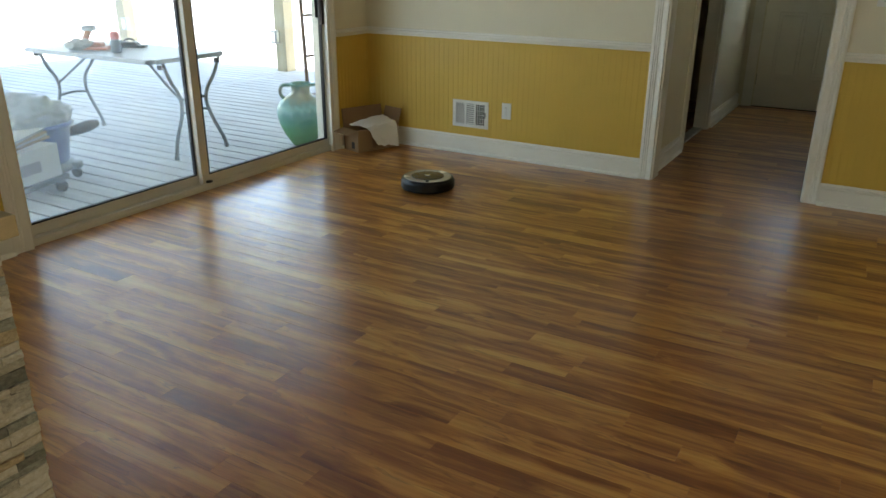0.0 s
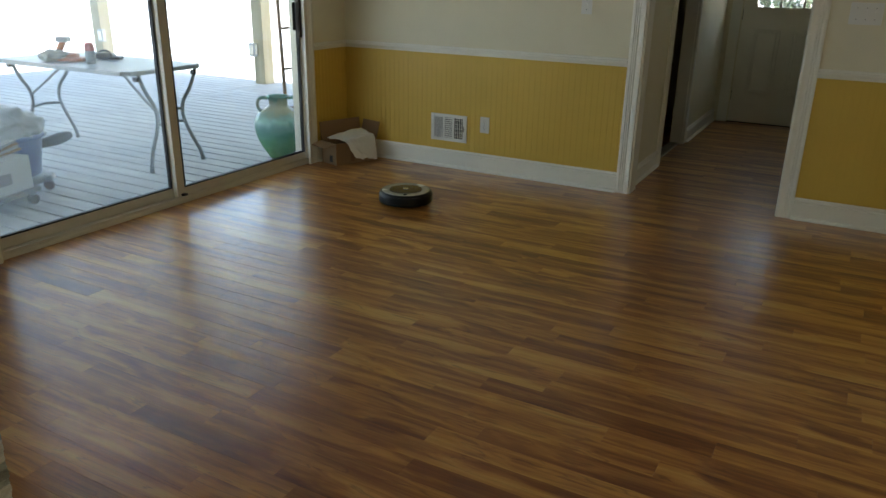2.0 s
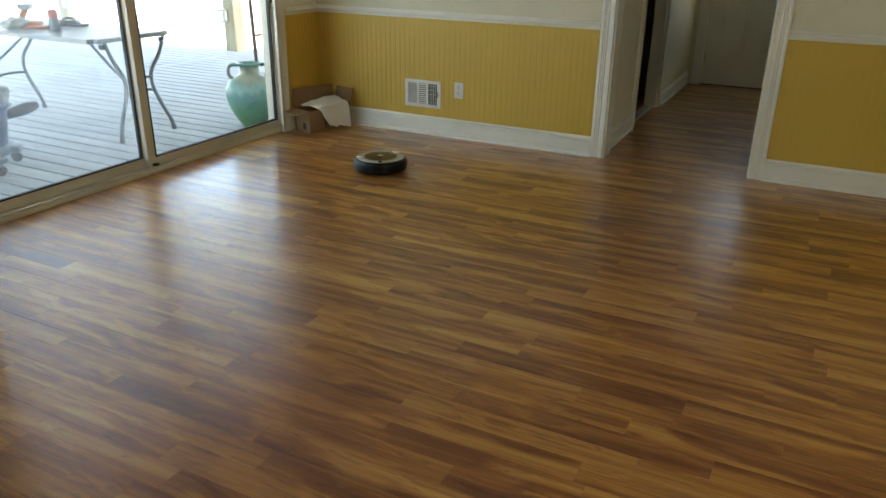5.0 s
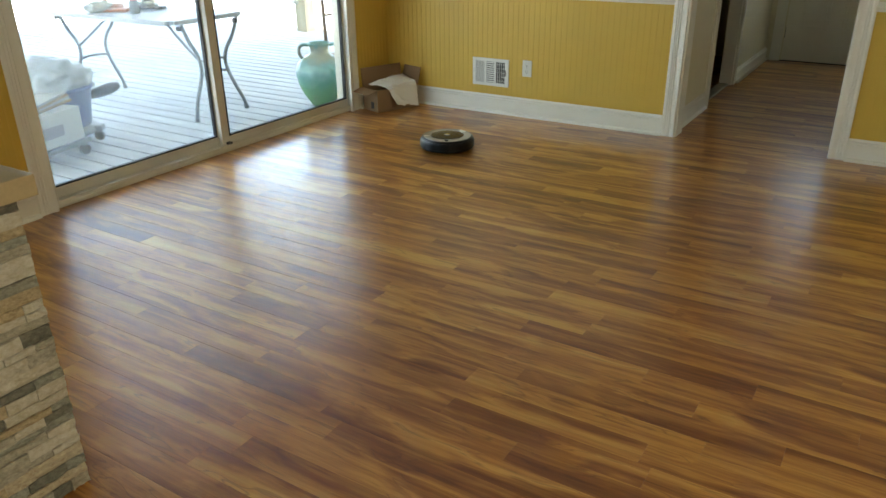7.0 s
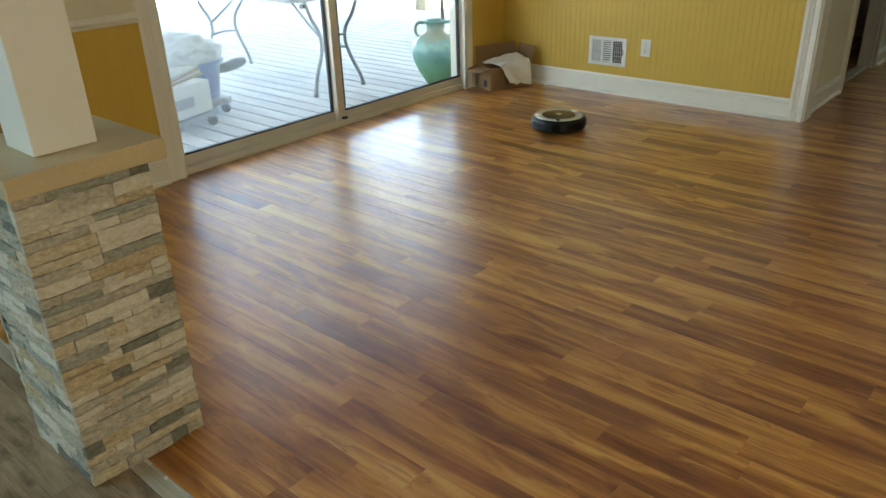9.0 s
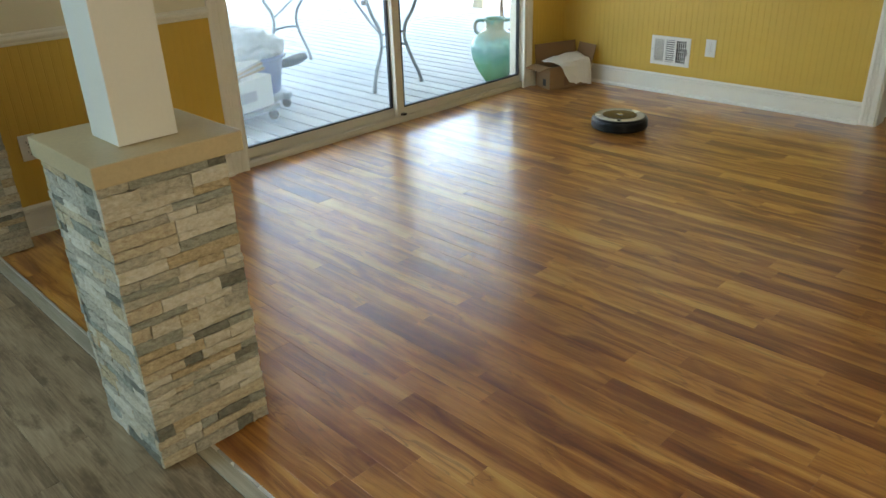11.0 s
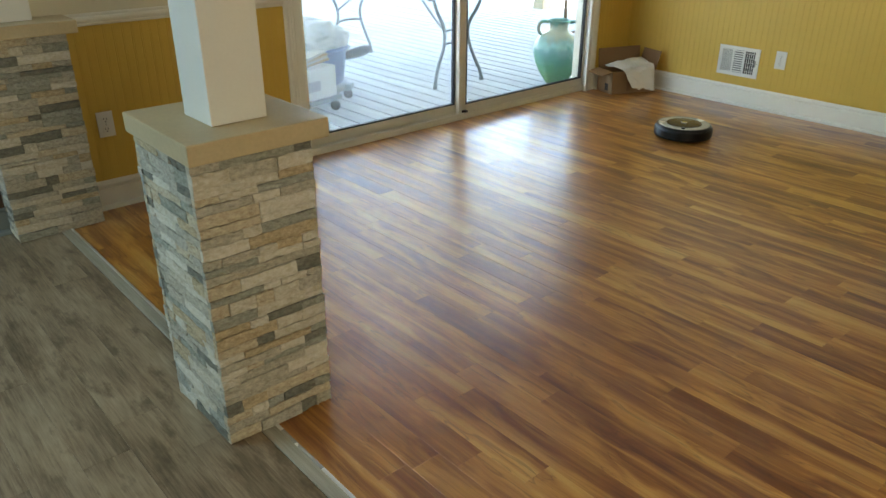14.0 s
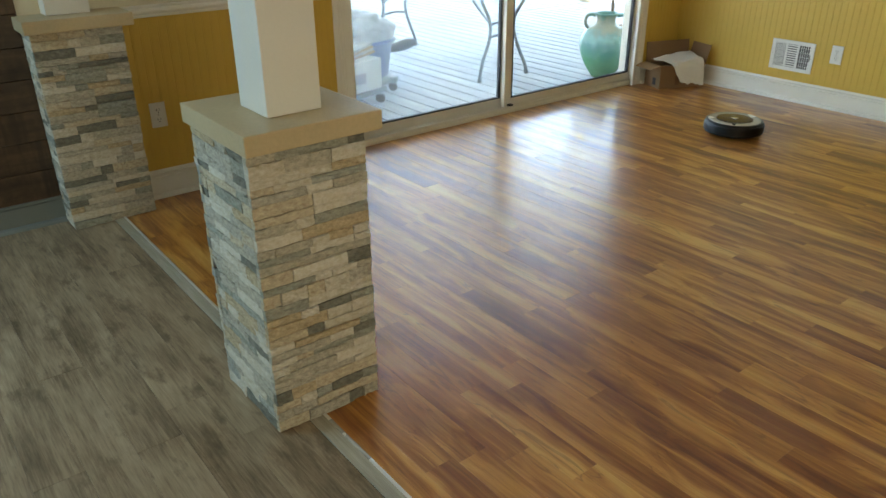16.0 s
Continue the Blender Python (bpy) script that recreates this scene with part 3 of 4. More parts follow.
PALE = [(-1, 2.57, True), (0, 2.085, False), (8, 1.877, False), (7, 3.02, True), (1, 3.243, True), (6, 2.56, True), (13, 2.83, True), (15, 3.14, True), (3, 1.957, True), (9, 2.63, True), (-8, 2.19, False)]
floor = setting(root("floor", (0, 0, 0), "glossy acacia-look wooden floor in narrow boards", "floor"), "glossy acacia-look wooden floor in narrow boards", "floor")
rest_v, rest_f = [], []
y = -3.0625 - 13 * W
while y < -0.012:
    y0, y1 = max(y, EDGE + 0.012), min(y + W, -0.004)
    row = round((y + 3.0625) / W)
    cuts = list(JOINTS.get(row, (rng.uniform(1.2, 2.4),)))
    while cuts[0] > 0.25:
        cuts.insert(0, cuts[0] - rng.choice((0.45, 0.62, 0.8, 0.95, 1.1)))
    cuts[0] = -0.012
    while cuts[-1] < EAST - 0.2:
        cuts.append(cuts[-1] + rng.choice((0.62, 0.8, 0.95, 1.1, 1.25)))
    cuts[-1] = EAST
    for a, b in zip(cuts, cuts[1:]):
        if b - a < 0.02 or y1 - y0 < 0.01:
            continue
        if a < 4.3:
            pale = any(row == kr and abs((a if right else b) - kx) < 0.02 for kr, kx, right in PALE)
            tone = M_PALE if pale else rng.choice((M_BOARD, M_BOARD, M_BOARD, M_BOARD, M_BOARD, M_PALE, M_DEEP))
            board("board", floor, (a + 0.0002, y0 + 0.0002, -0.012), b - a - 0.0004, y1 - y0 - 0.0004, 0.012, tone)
        else:
            n = len(rest_v)
            rest_v += [(a, y0, -0.001), (b - 0.001, y0, -0.001), (b - 0.001, y1 - 0.0005, -0.001), (a, y1 - 0.0005, -0.001)]
            rest_f.append((n, n + 1, n + 2, n + 3))
    y += W
y = -0.004
while y < 3.3:
    a = 1.1
    while a < 3.42:
        b = a + rng.choice((0.62, 0.8, 0.95, 1.1))
        n = len(rest_v)
        rest_v += [(a, y, -0.0005), (b - 0.001, y, -0.0005), (b - 0.001, y + W - 0.0006, -0.0005), (a, y + W - 0.0006, -0.0005)]
        rest_f.append((n, n + 1, n + 2, n + 3))
        a = b
    y += W
tagged(mesh_ob("more_boards", rest_v, rest_f, M_BOARDS, floor), kind="stuff")
# floor runs on under the glass door's frame
box("door_sill_board", (-0.02, DOOR_Y0, -0.012), (-0.0125, DOOR_Y1, -0.001), M_BOARDS, floor)

grey = setting(root("floor_grey", (0, 0, 0), "weathered grey wooden plank floor", "floor"), "weathered grey wooden plank floor", "floor")
y, k = -4.604 - 0.125 * 9, 0
while y < EDGE - 0.04:
    y1 = min(y + 0.125, EDGE - 0.033)
    a = -rng.uniform(0, 0.7)
    while a < 4.6:
        b = a + rng.choice((1.22, 1.5, 1.8))
        a0 = max(a, 0.001)
        if b > 0.05:
            board("plank", grey, (a0, y + 0.0004, -0.012), min(b, 5.0) - a0 - 0.0008, y1 - y - 0.0003, 0.012, M_GREY, 0.0003)
        a = b
    y += 0.125
box("far_planks", (0, SOUTH, -0.012), (EAST, -4.604 - 0.125 * 9 - 0.002, -0.001), M_GREY, grey)
box("side_planks", (4.5, -4.604 - 0.125 * 9, -0.0115), (EAST, EDGE - 0.034, -0.003), M_GREY, grey)

dark = setting(root("wall_dark_boards", (0, 0, 0), "dark brown horizontal wooden boards on the wall", "boarded wall"), "dark brown horizontal wooden boards on the wall", "boarded wall")
z = 0.12
while z < 2.4:
    board("board", dark, None, 1.14, 0.128, 0.014, M_DARKWOOD, 0.002, turn=pose(0.005, -5.61, z, 90, 0, 90))
    z += 0.13

deck = setting(root("deck", (0, 0, 0), "pale weathered wooden deck boards outside the glass door", "deck"), "pale weathered wooden deck boards outside the glass door", "deck")
P = 0.143
y = -5.2
while y < 3.05:
    board("deck_board", deck, (-3.24, y, DECK - 0.03), 3.24 + WEST - 0.005, P - 0.018, 0.03, M_DECK, 0.004)
    board("deck_board", deck, (-6.95, y, DECK - 0.03), 3.55, P - 0.018, 0.03, M_DECK, 0.004)
    y += P
board("seam_board", deck, None, 8.3, P - 0.018, 0.03, M_DECK, 0.004, turn=pose(-3.252, -5.2, DECK - 0.03, 0, 0, 90))
# solid near-black block; the shade below the board gaps is put into its colour
box("deck_shade_block", (-6.97, -5.25, -0.6), (WEST - 0.003, 3.12, DECK - 0.035), M_DARK, deck)


def porch_post(x, y, near):
    p = root("porch_post", (x, y, DECK), "square pale timber porch post with a small outlet box", "post", "porch posts")
    box("post", (-0.088, -0.088, 0), (0.088, 0.088, 2.21), M_PINE, p, 0.006)
    dx, dz = (0.0, 0.0) if near else (0.195, 0.07)
    b = box("outlet_box", (-0.115 + dx, -0.150, 0.36 + dz), (-0.015 + dx, -0.0885, 0.53 + dz), M_GREYBOX, p, 0.008, "grey weatherproof outlet box")
    box("cover", (-0.095 + dx, -0.162, 0.385 + dz), (-0.035 + dx, -0.1505, 0.505 + dz), M_TRIM, b, 0.004, "white cover")
    box("cover", (-0.0155 + dx, -0.135, 0.385 + dz), (-0.0035 + dx, -0.104, 0.505 + dz), M_TRIM, b, 0.004, "white cover")
    return p


porch_post(-3.45, 2.875, True)
porch_post(-6.21, 2.56, False)
setting(box("porch_roof", (-6.5, -5.3, 2.36), (WEST - 0.004, 2.98, 2.46), M_CEIL), "flat roof with a white painted underside over the porch", "roof")
setting(box("porch_beam", (-6.5, 2.62, 2.165), (WEST - 0.004, 2.76, 2.355), M_CEIL), "white painted beam carried by the porch posts", "beam")


# ---- things in the room ----
M_CARD = plain("brown_cardboard", (0.27, 0.162, 0.078), 0.85, vary=0.12)
M_CARDIN = plain("cardboard_inside", (0.27, 0.16, 0.08), 0.85, vary=0.12)
M_PAPER = plain("white_paper", (0.78, 0.77, 0.73), 0.8, vary=0.06)
M_PRINT = plain("dark_print", (0.04, 0.03, 0.025), 0.7)
M_TAPE = plain("brown_tape", (0.20, 0.10, 0.045), 0.4)
M_PLATE = plain("white_plastic_plate", (0.76, 0.75, 0.71), 0.35, vary=0.03)
M_SLOT = plain("dark_slot", (0.03, 0.03, 0.03), 0.7)
M_VENT = plain("white_enamel", (0.76, 0.75, 0.70), 0.4, vary=0.04)
M_SILVER = plain("silver_plastic", (0.62, 0.60, 0.54), 0.25, 0.4)
M_GREYGLOSS = plain("dark_grey_gloss", (0.022, 0.021, 0.018), 0.22)
M_BUTTON = plain("chrome_button", (0.75, 0.74, 0.70), 0.2, 0.8)
M_HINGE = plain("bronze_hinge", (0.06, 0.045, 0.03), 0.4, 0.7)
M_GREYTABLE = plain("grey_plastic_top", (0.25, 0.265, 0.275), 0.35)
M_STEEL = plain("grey_steel_tube", (0.16, 0.18, 0.19), 0.45, 0.3)
M_BLUETUB = plain("blue_plastic", (0.05, 0.10, 0.27), 0.4)
M_BAG = plain("clear_plastic_bag", (0.30, 0.335, 0.36), 0.3, vary=0.25, relief=0.8)
M_WHITEBOX = plain("white_carton", (0.50, 0.51, 0.51), 0.7)
M_ORANGE = plain("orange_plastic", (0.42, 0.13, 0.05), 0.4)
M_GREYRAG = plain("grey_cloth", (0.30, 0.30, 0.27), 0.9)
M_RED = plain("red_cap", (0.40, 0.07, 0.06), 0.4)
M_RUST = plain("brown_iron", (0.14, 0.085, 0.055), 0.7, 0.3)


def jar_mat():
    """Glazed jar: grey-tan shoulder, turquoise runs, green foot."""
    n = Nodes("turquoise_glaze")
    p = n.add("NewGeometry").outputs["Position"]
    z = n.add("SeparateXYZ", ins={0: p}).outputs[2]
    runs = n.noise(n.pos((26, 26, 2.0)), 1.0, 4)
    h = n.math("ADD", n.math("MULTIPLY", n.math("SUBTRACT", z, DECK), 2.0), n.math("MULTIPLY", n.math("SUBTRACT", runs, 0.5), 0.34))
    col = n.ramp(h, [(0.0, (0.085, 0.22, 0.08)), (0.26, (0.085, 0.28, 0.13)), (0.42, (0.065, 0.25, 0.18)), (0.55, (0.10, 0.27, 0.24)), (0.63, (0.24, 0.46, 0.42)), (0.70, (0.17, 0.31, 0.29)), (0.78, (0.25, 0.26, 0.19)), (0.90, (0.21, 0.24, 0.18)), (0.97, (0.06, 0.21, 0.18))])
    n.bump(runs, 0.15, 0.003)
    return n.done(col, n.math("ADD", n.math("MULTIPLY", runs, 0.2), 0.15), 0, 0.5)


def vent():
    v = root("wall_vent", (0.937, -0.0085, 0.299), "white metal wall register with three banks of louvres", "air vent")
    w, h = 0.150, 0.100
    bm = bmesh.new()
    for lo, hi in (((-w, -0.007, -h), (-0.122, 0, h)), ((0.118, -0.007, -h), (w, 0, h)), ((-0.122, -0.007, -h), (0.118, 0, -0.076)), ((-0.122, -0.007, 0.076), (0.118, 0, h)),
                   ((-0.052, -0.0065, -0.076), (-0.036, 0, 0.076)), ((0.030, -0.0065, -0.076), (0.046, 0, 0.076))):
        box_into(bm, lo, hi, 0.0015)
    part("frame", bm, M_VENT, v)
    # flat sheet; the depth shade between the louvres is put into its colour
    box("backing", (-0.122, -0.0008, -0.076), (0.118, 0.0005, 0.076), M_SLOT, v, label="near-black sheet in place of the shaded duct behind the louvres")
    for i in range(9):
        x = -0.118 + i * 0.0082
        box("louvre", (x, -0.0055, -0.076), (x + 0.0040, -0.0012, 0.076), M_VENT, v)
    for i in range(10):
        z = -0.073 + i * 0.0152
        box("louvre", (-0.036, -0.0058, z), (0.030, -0.0012, z + 0.0088), M_VENT, v)
    for i in range(5):
        z = -0.06 + i * 0.03
        box("louvre", (0.046, -0.0048, z - 0.0012), (0.118, -0.0012, z + 0.0012), M_VENT, v)
    for i in range(4):
        x = 0.058 + i * 0.015
        box("louvre", (x, -0.004, -0.076), (x + 0.003, -0.001, 0.076), M_VENT, v)
    box("lever", (0.124, -0.018, -0.02), (0.129, -0.006, 0.022), M_SILVER, v, 0.001, "small metal damper lever")
    for x in (-0.137, 0.135):
        lathe("screw", [(0.0035, 0), (0.0035, 0.0012), (0.002, 0.002)], M_SILVER, v, (x, 0, 0), 10).matrix_local = pose(0, -0.007, 0, 90, 0, 0)
    return v


def outlet(at, turn, group):
    o = root("wall_outlet", at, "white plastic double wall outlet on yellow beadboard", "outlet", group, turn=turn)
    box("plate", (-0.036, -0.006, -0.058), (0.036, 0, 0.058), M_PLATE, o, 0.002)
    for z in (-0.0225, 0.0225):
        f = box("socket_face", (-0.017, -0.0085, z - 0.015), (0.017, -0.006, z + 0.015), M_PLATE, o, 0.001)
        for x, hgt in ((-0.007, 0.005), (0.006, 0.004)):
            box("slot", (x - 0.0012, -0.0088, z - hgt + 0.003), (x + 0.0012, -0.0084, z + hgt + 0.003), M_SLOT, f)
        box("slot", (-0.0025, -0.0088, z - 0.011), (0.0025, -0.0084, z - 0.006), M_SLOT, f)
    lathe("screw", [(0.003, 0), (0.003, 0.001), (0.0015, 0.0015)], M_SILVER, o, (0, 0, 0), 10).matrix_local = pose(0, -0.006, 0, 90, 0, 0)
    return o


def switch(at, gangs):
    w = 0.0355 if gangs == 1 else 0.0355 + 0.023 * (gangs - 1)
    o = root("wall_switch", at, "white plastic wall switch plate" if gangs == 1 else "wide white plastic switch plate with several toggles", "light switch", "wall switches")
    box("plate", (-w, -0.006, -0.058), (w, 0, 0.058), M_PLATE, o, 0.002)
    for g in range(gangs):
        x = (g - (gangs - 1) / 2) * 0.046
        box("toggle", (x - 0.005, -0.014, -0.004), (x + 0.005, -0.006, 0.012), M_PLATE, o, 0.0015)
        for z in (-0.03, 0.03):
            lathe("screw", [(0.003, 0), (0.003, 0.001), (0.0015, 0.0015)], M_SILVER, o, (0, 0, 0), 8).matrix_local = pose(x, -0.006, z, 90, 0, 0)
    return o


vent()
outlet((1.233, -0.0085, 0.35), 0, "wall outlets")
outlet((0.0085, -3.985, 0.398), 90, "wall outlets")
switch((1.93, -0.001, 1.205), 1)
switch((3.525, -0.001, 1.21), 3)


def robot(at, turn):
    r = root("robot_vacuum", at, "round black robot vacuum with a grey top ring, on the floor", "robot vacuum", turn=turn)
    lathe("body", [(0.145, 0.012), (0.160, 0.016), (0.166, 0.026), (0.167, 0.070), (0.164, 0.082), (0.155, 0.088), (0.148, 0.0885)], M_BLACK, r, sides=64)
    verts, faces = [], []
    prof = [(0.168, 0.020), (0.172, 0.028), (0.172, 0.066), (0.168, 0.076), (0.164, 0.076), (0.164, 0.020)]
    n, steps = len(prof), 36
    for i in range(steps + 1):
        a = math.pi * (-0.02 + 1.04 * i / steps)
        verts += [(p * math.cos(a), p * math.sin(a), z) for p, z in prof]
    for i in range(steps):
        for k in range(n):
            faces.append((i * n + k, (i + 1) * n + k, (i + 1) * n + (k + 1) % n, i * n + (k + 1) % n))
    faces += [tuple(range(n)), tuple(range(steps * n, steps * n + n))[::-1]]
    mesh_ob("bumper", verts, faces, M_BLACK, r, "glossy black front bumper")
    lathe("top_ring", [(0.150, 0.086), (0.150, 0.0905), (0.146, 0.092), (0.108, 0.092), (0.104, 0.0895)], M_SILVER, r, sides=64, label="dull silver top ring")
    lathe("top_plate", [(0.104, 0.088), (0.104, 0.0915), (0.100, 0.0925), (0.03, 0.0930)], M_GREYGLOSS, r, sides=48, label="dark glossy centre plate")
    lathe("button", [(0.020, 0.0935), (0.020, 0.0955), (0.016, 0.0965)], M_BUTTON, r, sides=24, label="shiny round button")
    lathe("sensor", [(0.012, 0.0905), (0.012, 0.099), (0.008, 0.100)], M_BLACK, r, (0, 0.135, 0), 16)
    for x in (-0.115, 0.115):
        lathe("wheel", [(0.030, -0.011), (0.033, -0.008), (0.033, 0.008), (0.030, 0.011)], M_BLACK, r, sides=20).matrix_local = pose(x, 0, 0.034, 0, 90, 0)
    lathe("caster", [(0.012, -0.008), (0.014, 0.0), (0.012, 0.008)], M_BLACK, r, sides=16).matrix_local = pose(0, 0.12, 0.015, 0, 90, 0)
    return r


robot((1.162, -0.985, 0), 210)


def sheet(name, pts, w, h, material, parent, label="", thick=0.0):
    """A grid of w x h points as a thin crumpled sheet."""
    faces = [(j * w + i, j * w + i + 1, (j + 1) * w + i + 1, (j + 1) * w + i) for j in range(h - 1) for i in range(w - 1)]
    ob = mesh_ob(name, pts, faces, material, parent, label, False)
    if thick:
        mod = ob.modifiers.new("thick", "SOLIDIFY")
        mod.thickness = thick
    return ob


def carton():
    c = root("cardboard_box", (0.217, -0.451, 0), "open brown cardboard box with raised flaps in the room corner", "cardboard box", turn=70.5)
    L, Wd, Hh, t = 0.375, 0.195, 0.165, 0.004
    # local x runs along the long side, y towards the glass-door wall
    bm = bmesh.new()
    for lo, hi in (((0, 0, 0), (L, t, Hh)), ((0, Wd - t, 0), (L, Wd, Hh)), ((0, t, 0), (t, Wd - t, Hh)), ((L - t, t, 0), (L, Wd - t, Hh)), ((t, t, 0), (L - t, Wd - t, t))):
        box_into(bm, lo, hi, 0.0008)
    part("body", bm, M_CARD, c)
    box("flap", (0, 0, 0), (L * 0.98, t, 0.14), M_CARDIN, c, 0.0008, "raised long flap", m=pose(0, Wd, Hh, -8, 0, 0))
    box("flap", (0, 0, 0), (t, Wd, 0.13), M_CARDIN, c, 0.0008, "raised end flap", m=pose(L, 0, Hh, 0, 16, 4))
    box("flap", (-0.10, 0, 0), (0, Wd, t), M_CARD, c, 0.0008, "end flap folded outwards", m=pose(0, 0, Hh, 0, -12, 0))
    box("flap", (0.01, -0.05, 0), (L * 0.5, 0, t), M_CARD, c, 0.0008, "front flap folded in", m=pose(0, 0.06, Hh - 0.012, 12, 0, 0))
    box("print_mark", (-0.001, 0.05, 0.02), (0.0, 0.09, 0.07), M_PRINT, c, label="dark printed mark")
    box("print_mark", (0.13, -0.001, 0.02), (0.165, 0.0, 0.085), M_TAPE, c, label="brown printed mark")
    # packing paper draped over the long side
    rng = random.Random(3)
    p = tagged(new("packing_paper"), "crumpled white packing paper draped over a cardboard box", "paper")
    p.matrix_world = c.matrix_world.copy()
    pts = []
    for j in range(15):
        s = j / 14
        for i in range(13):
            u = i / 12
            x = 0.03 + 0.32 * u + 0.12 * s * (1 - u)
            bulge = 0.03 * math.sin(math.pi * min(1, 0.15 + 0.8 * u)) * max(0, 1 - s * 1.5)
            if s < 0.45:
                y, z = 0.17 * (1 - s / 0.45) - 0.006, Hh + 0.010 + bulge + 0.045 * u * u * (1 - s)
            else:
                d = (s - 0.45) / 0.55
                y, z = -0.008 - 0.035 * d - 0.004 * math.sin(u * 9), Hh + 0.010 + 0.018 * u * (1 - d) - 0.16 * d * (0.8 + 0.2 * u)
            k = noise.noise(Vector((u * 5, s * 6, 2))) * 0.012 + noise.noise(Vector((u * 13, s * 15, 5))) * 0.005
            pts.append((x + k * 0.4, y - abs(k) * 0.5, z + k + rng.uniform(-0.0015, 0.0015)))
    sheet("sheet", pts, 13, 15, M_PAPER, p, thick=0.0012)
    return c


carton()


# ---- hall end door ----
def hall_door():
    d = root("door_hall", (2.43, 3.25, 0), "white panelled hall door with a small window, closed", "door", kind="structure")
    Wd, Hh = 0.86, 2.03
    bm = bmesh.new()
    # leaf round the window opening
    for lo, hi in (((0, 0, 0.008), (Wd, 0.04, 1.12)), ((0, 0, 1.12), (0.12, 0.04, Hh)), ((Wd - 0.14, 0, 1.12), (Wd, 0.04, Hh)), ((0.12, 0, 1.85), (Wd - 0.14, 0.04, Hh))):
        box_into(bm, lo, hi, 0.0)
    part("leaf", bm, M_DOORPAINT, d)
    for x0, x1 in ((0.13, 0.37), (0.49, 0.73)):
        bm = bmesh.new()
        box_into(bm, (x0, -0.014, 0.30), (x1, 0.0, 0.92), 0.012)
        box_into(bm, (x0 + 0.03, -0.026, 0.33), (x1 - 0.03, -0.014, 0.89), 0.011)
        part("panel", bm, M_DOORPAINT, d)
    win = boxes("window_frame", [((0.10, -0.012, 1.10), (Wd - 0.12, 0.0, 1.125)), ((0.10, -0.012, 1.85), (Wd - 0.12, 0.0, 1.88)), ((0.10, -0.012, 1.125), (0.125, 0, 1.85)), ((Wd - 0.145, -0.012, 1.125), (Wd - 0.12, 0, 1.85)),
                                 ((0.325, -0.010, 1.125), (0.343, 0.03, 1.85)), ((0.53, -0.010, 1.125), (0.548, 0.03, 1.85)), ((0.125, -0.0095, 1.36), (Wd - 0.145, 0.03, 1.378)), ((0.125, -0.0095, 1.60), (Wd - 0.145, 0.03, 1.618))], M_DOORPAINT, d)
    g = box("pane", (0.12, 0.016, 1.12), (Wd - 0.14, 0.020, 1.85), M_GLASS, win)
    g.visible_shadow = False
    for z in (0.22, 1.0, 1.8):
        h = box("hinge", (-0.012, -0.008, z), (0.004, 0.002, z + 0.1), M_HINGE, d, 0.002, "dark bronze hinge")
    lathe("knob", [(0.012, 0), (0.012, 0.03), (0.028, 0.04), (0.03, 0.055), (0.02, 0.066)], M_HINGE, d, sides=20).matrix_local = pose(Wd - 0.07, 0, 0.95, 90, 0, 0)
    return d


hall_door()
setting(boxes("trim_hall_door", [((2.325, 3.222, 0), (2.418, 3.24, 2.14)), ((3.30, 3.222, 0), (3.39, 3.24, 2.14)), ((2.419, 3.222, 2.05), (3.299, 3.24, 2.14))], M_TRIM, bevel=0.003), "white casing round the hall door", "door casing")
setting(box("hall_door_sill", (2.40, 3.235, -0.004), (3.32, 3.38, 0.006), M_DARK), "dark sill under the hall door", "threshold")


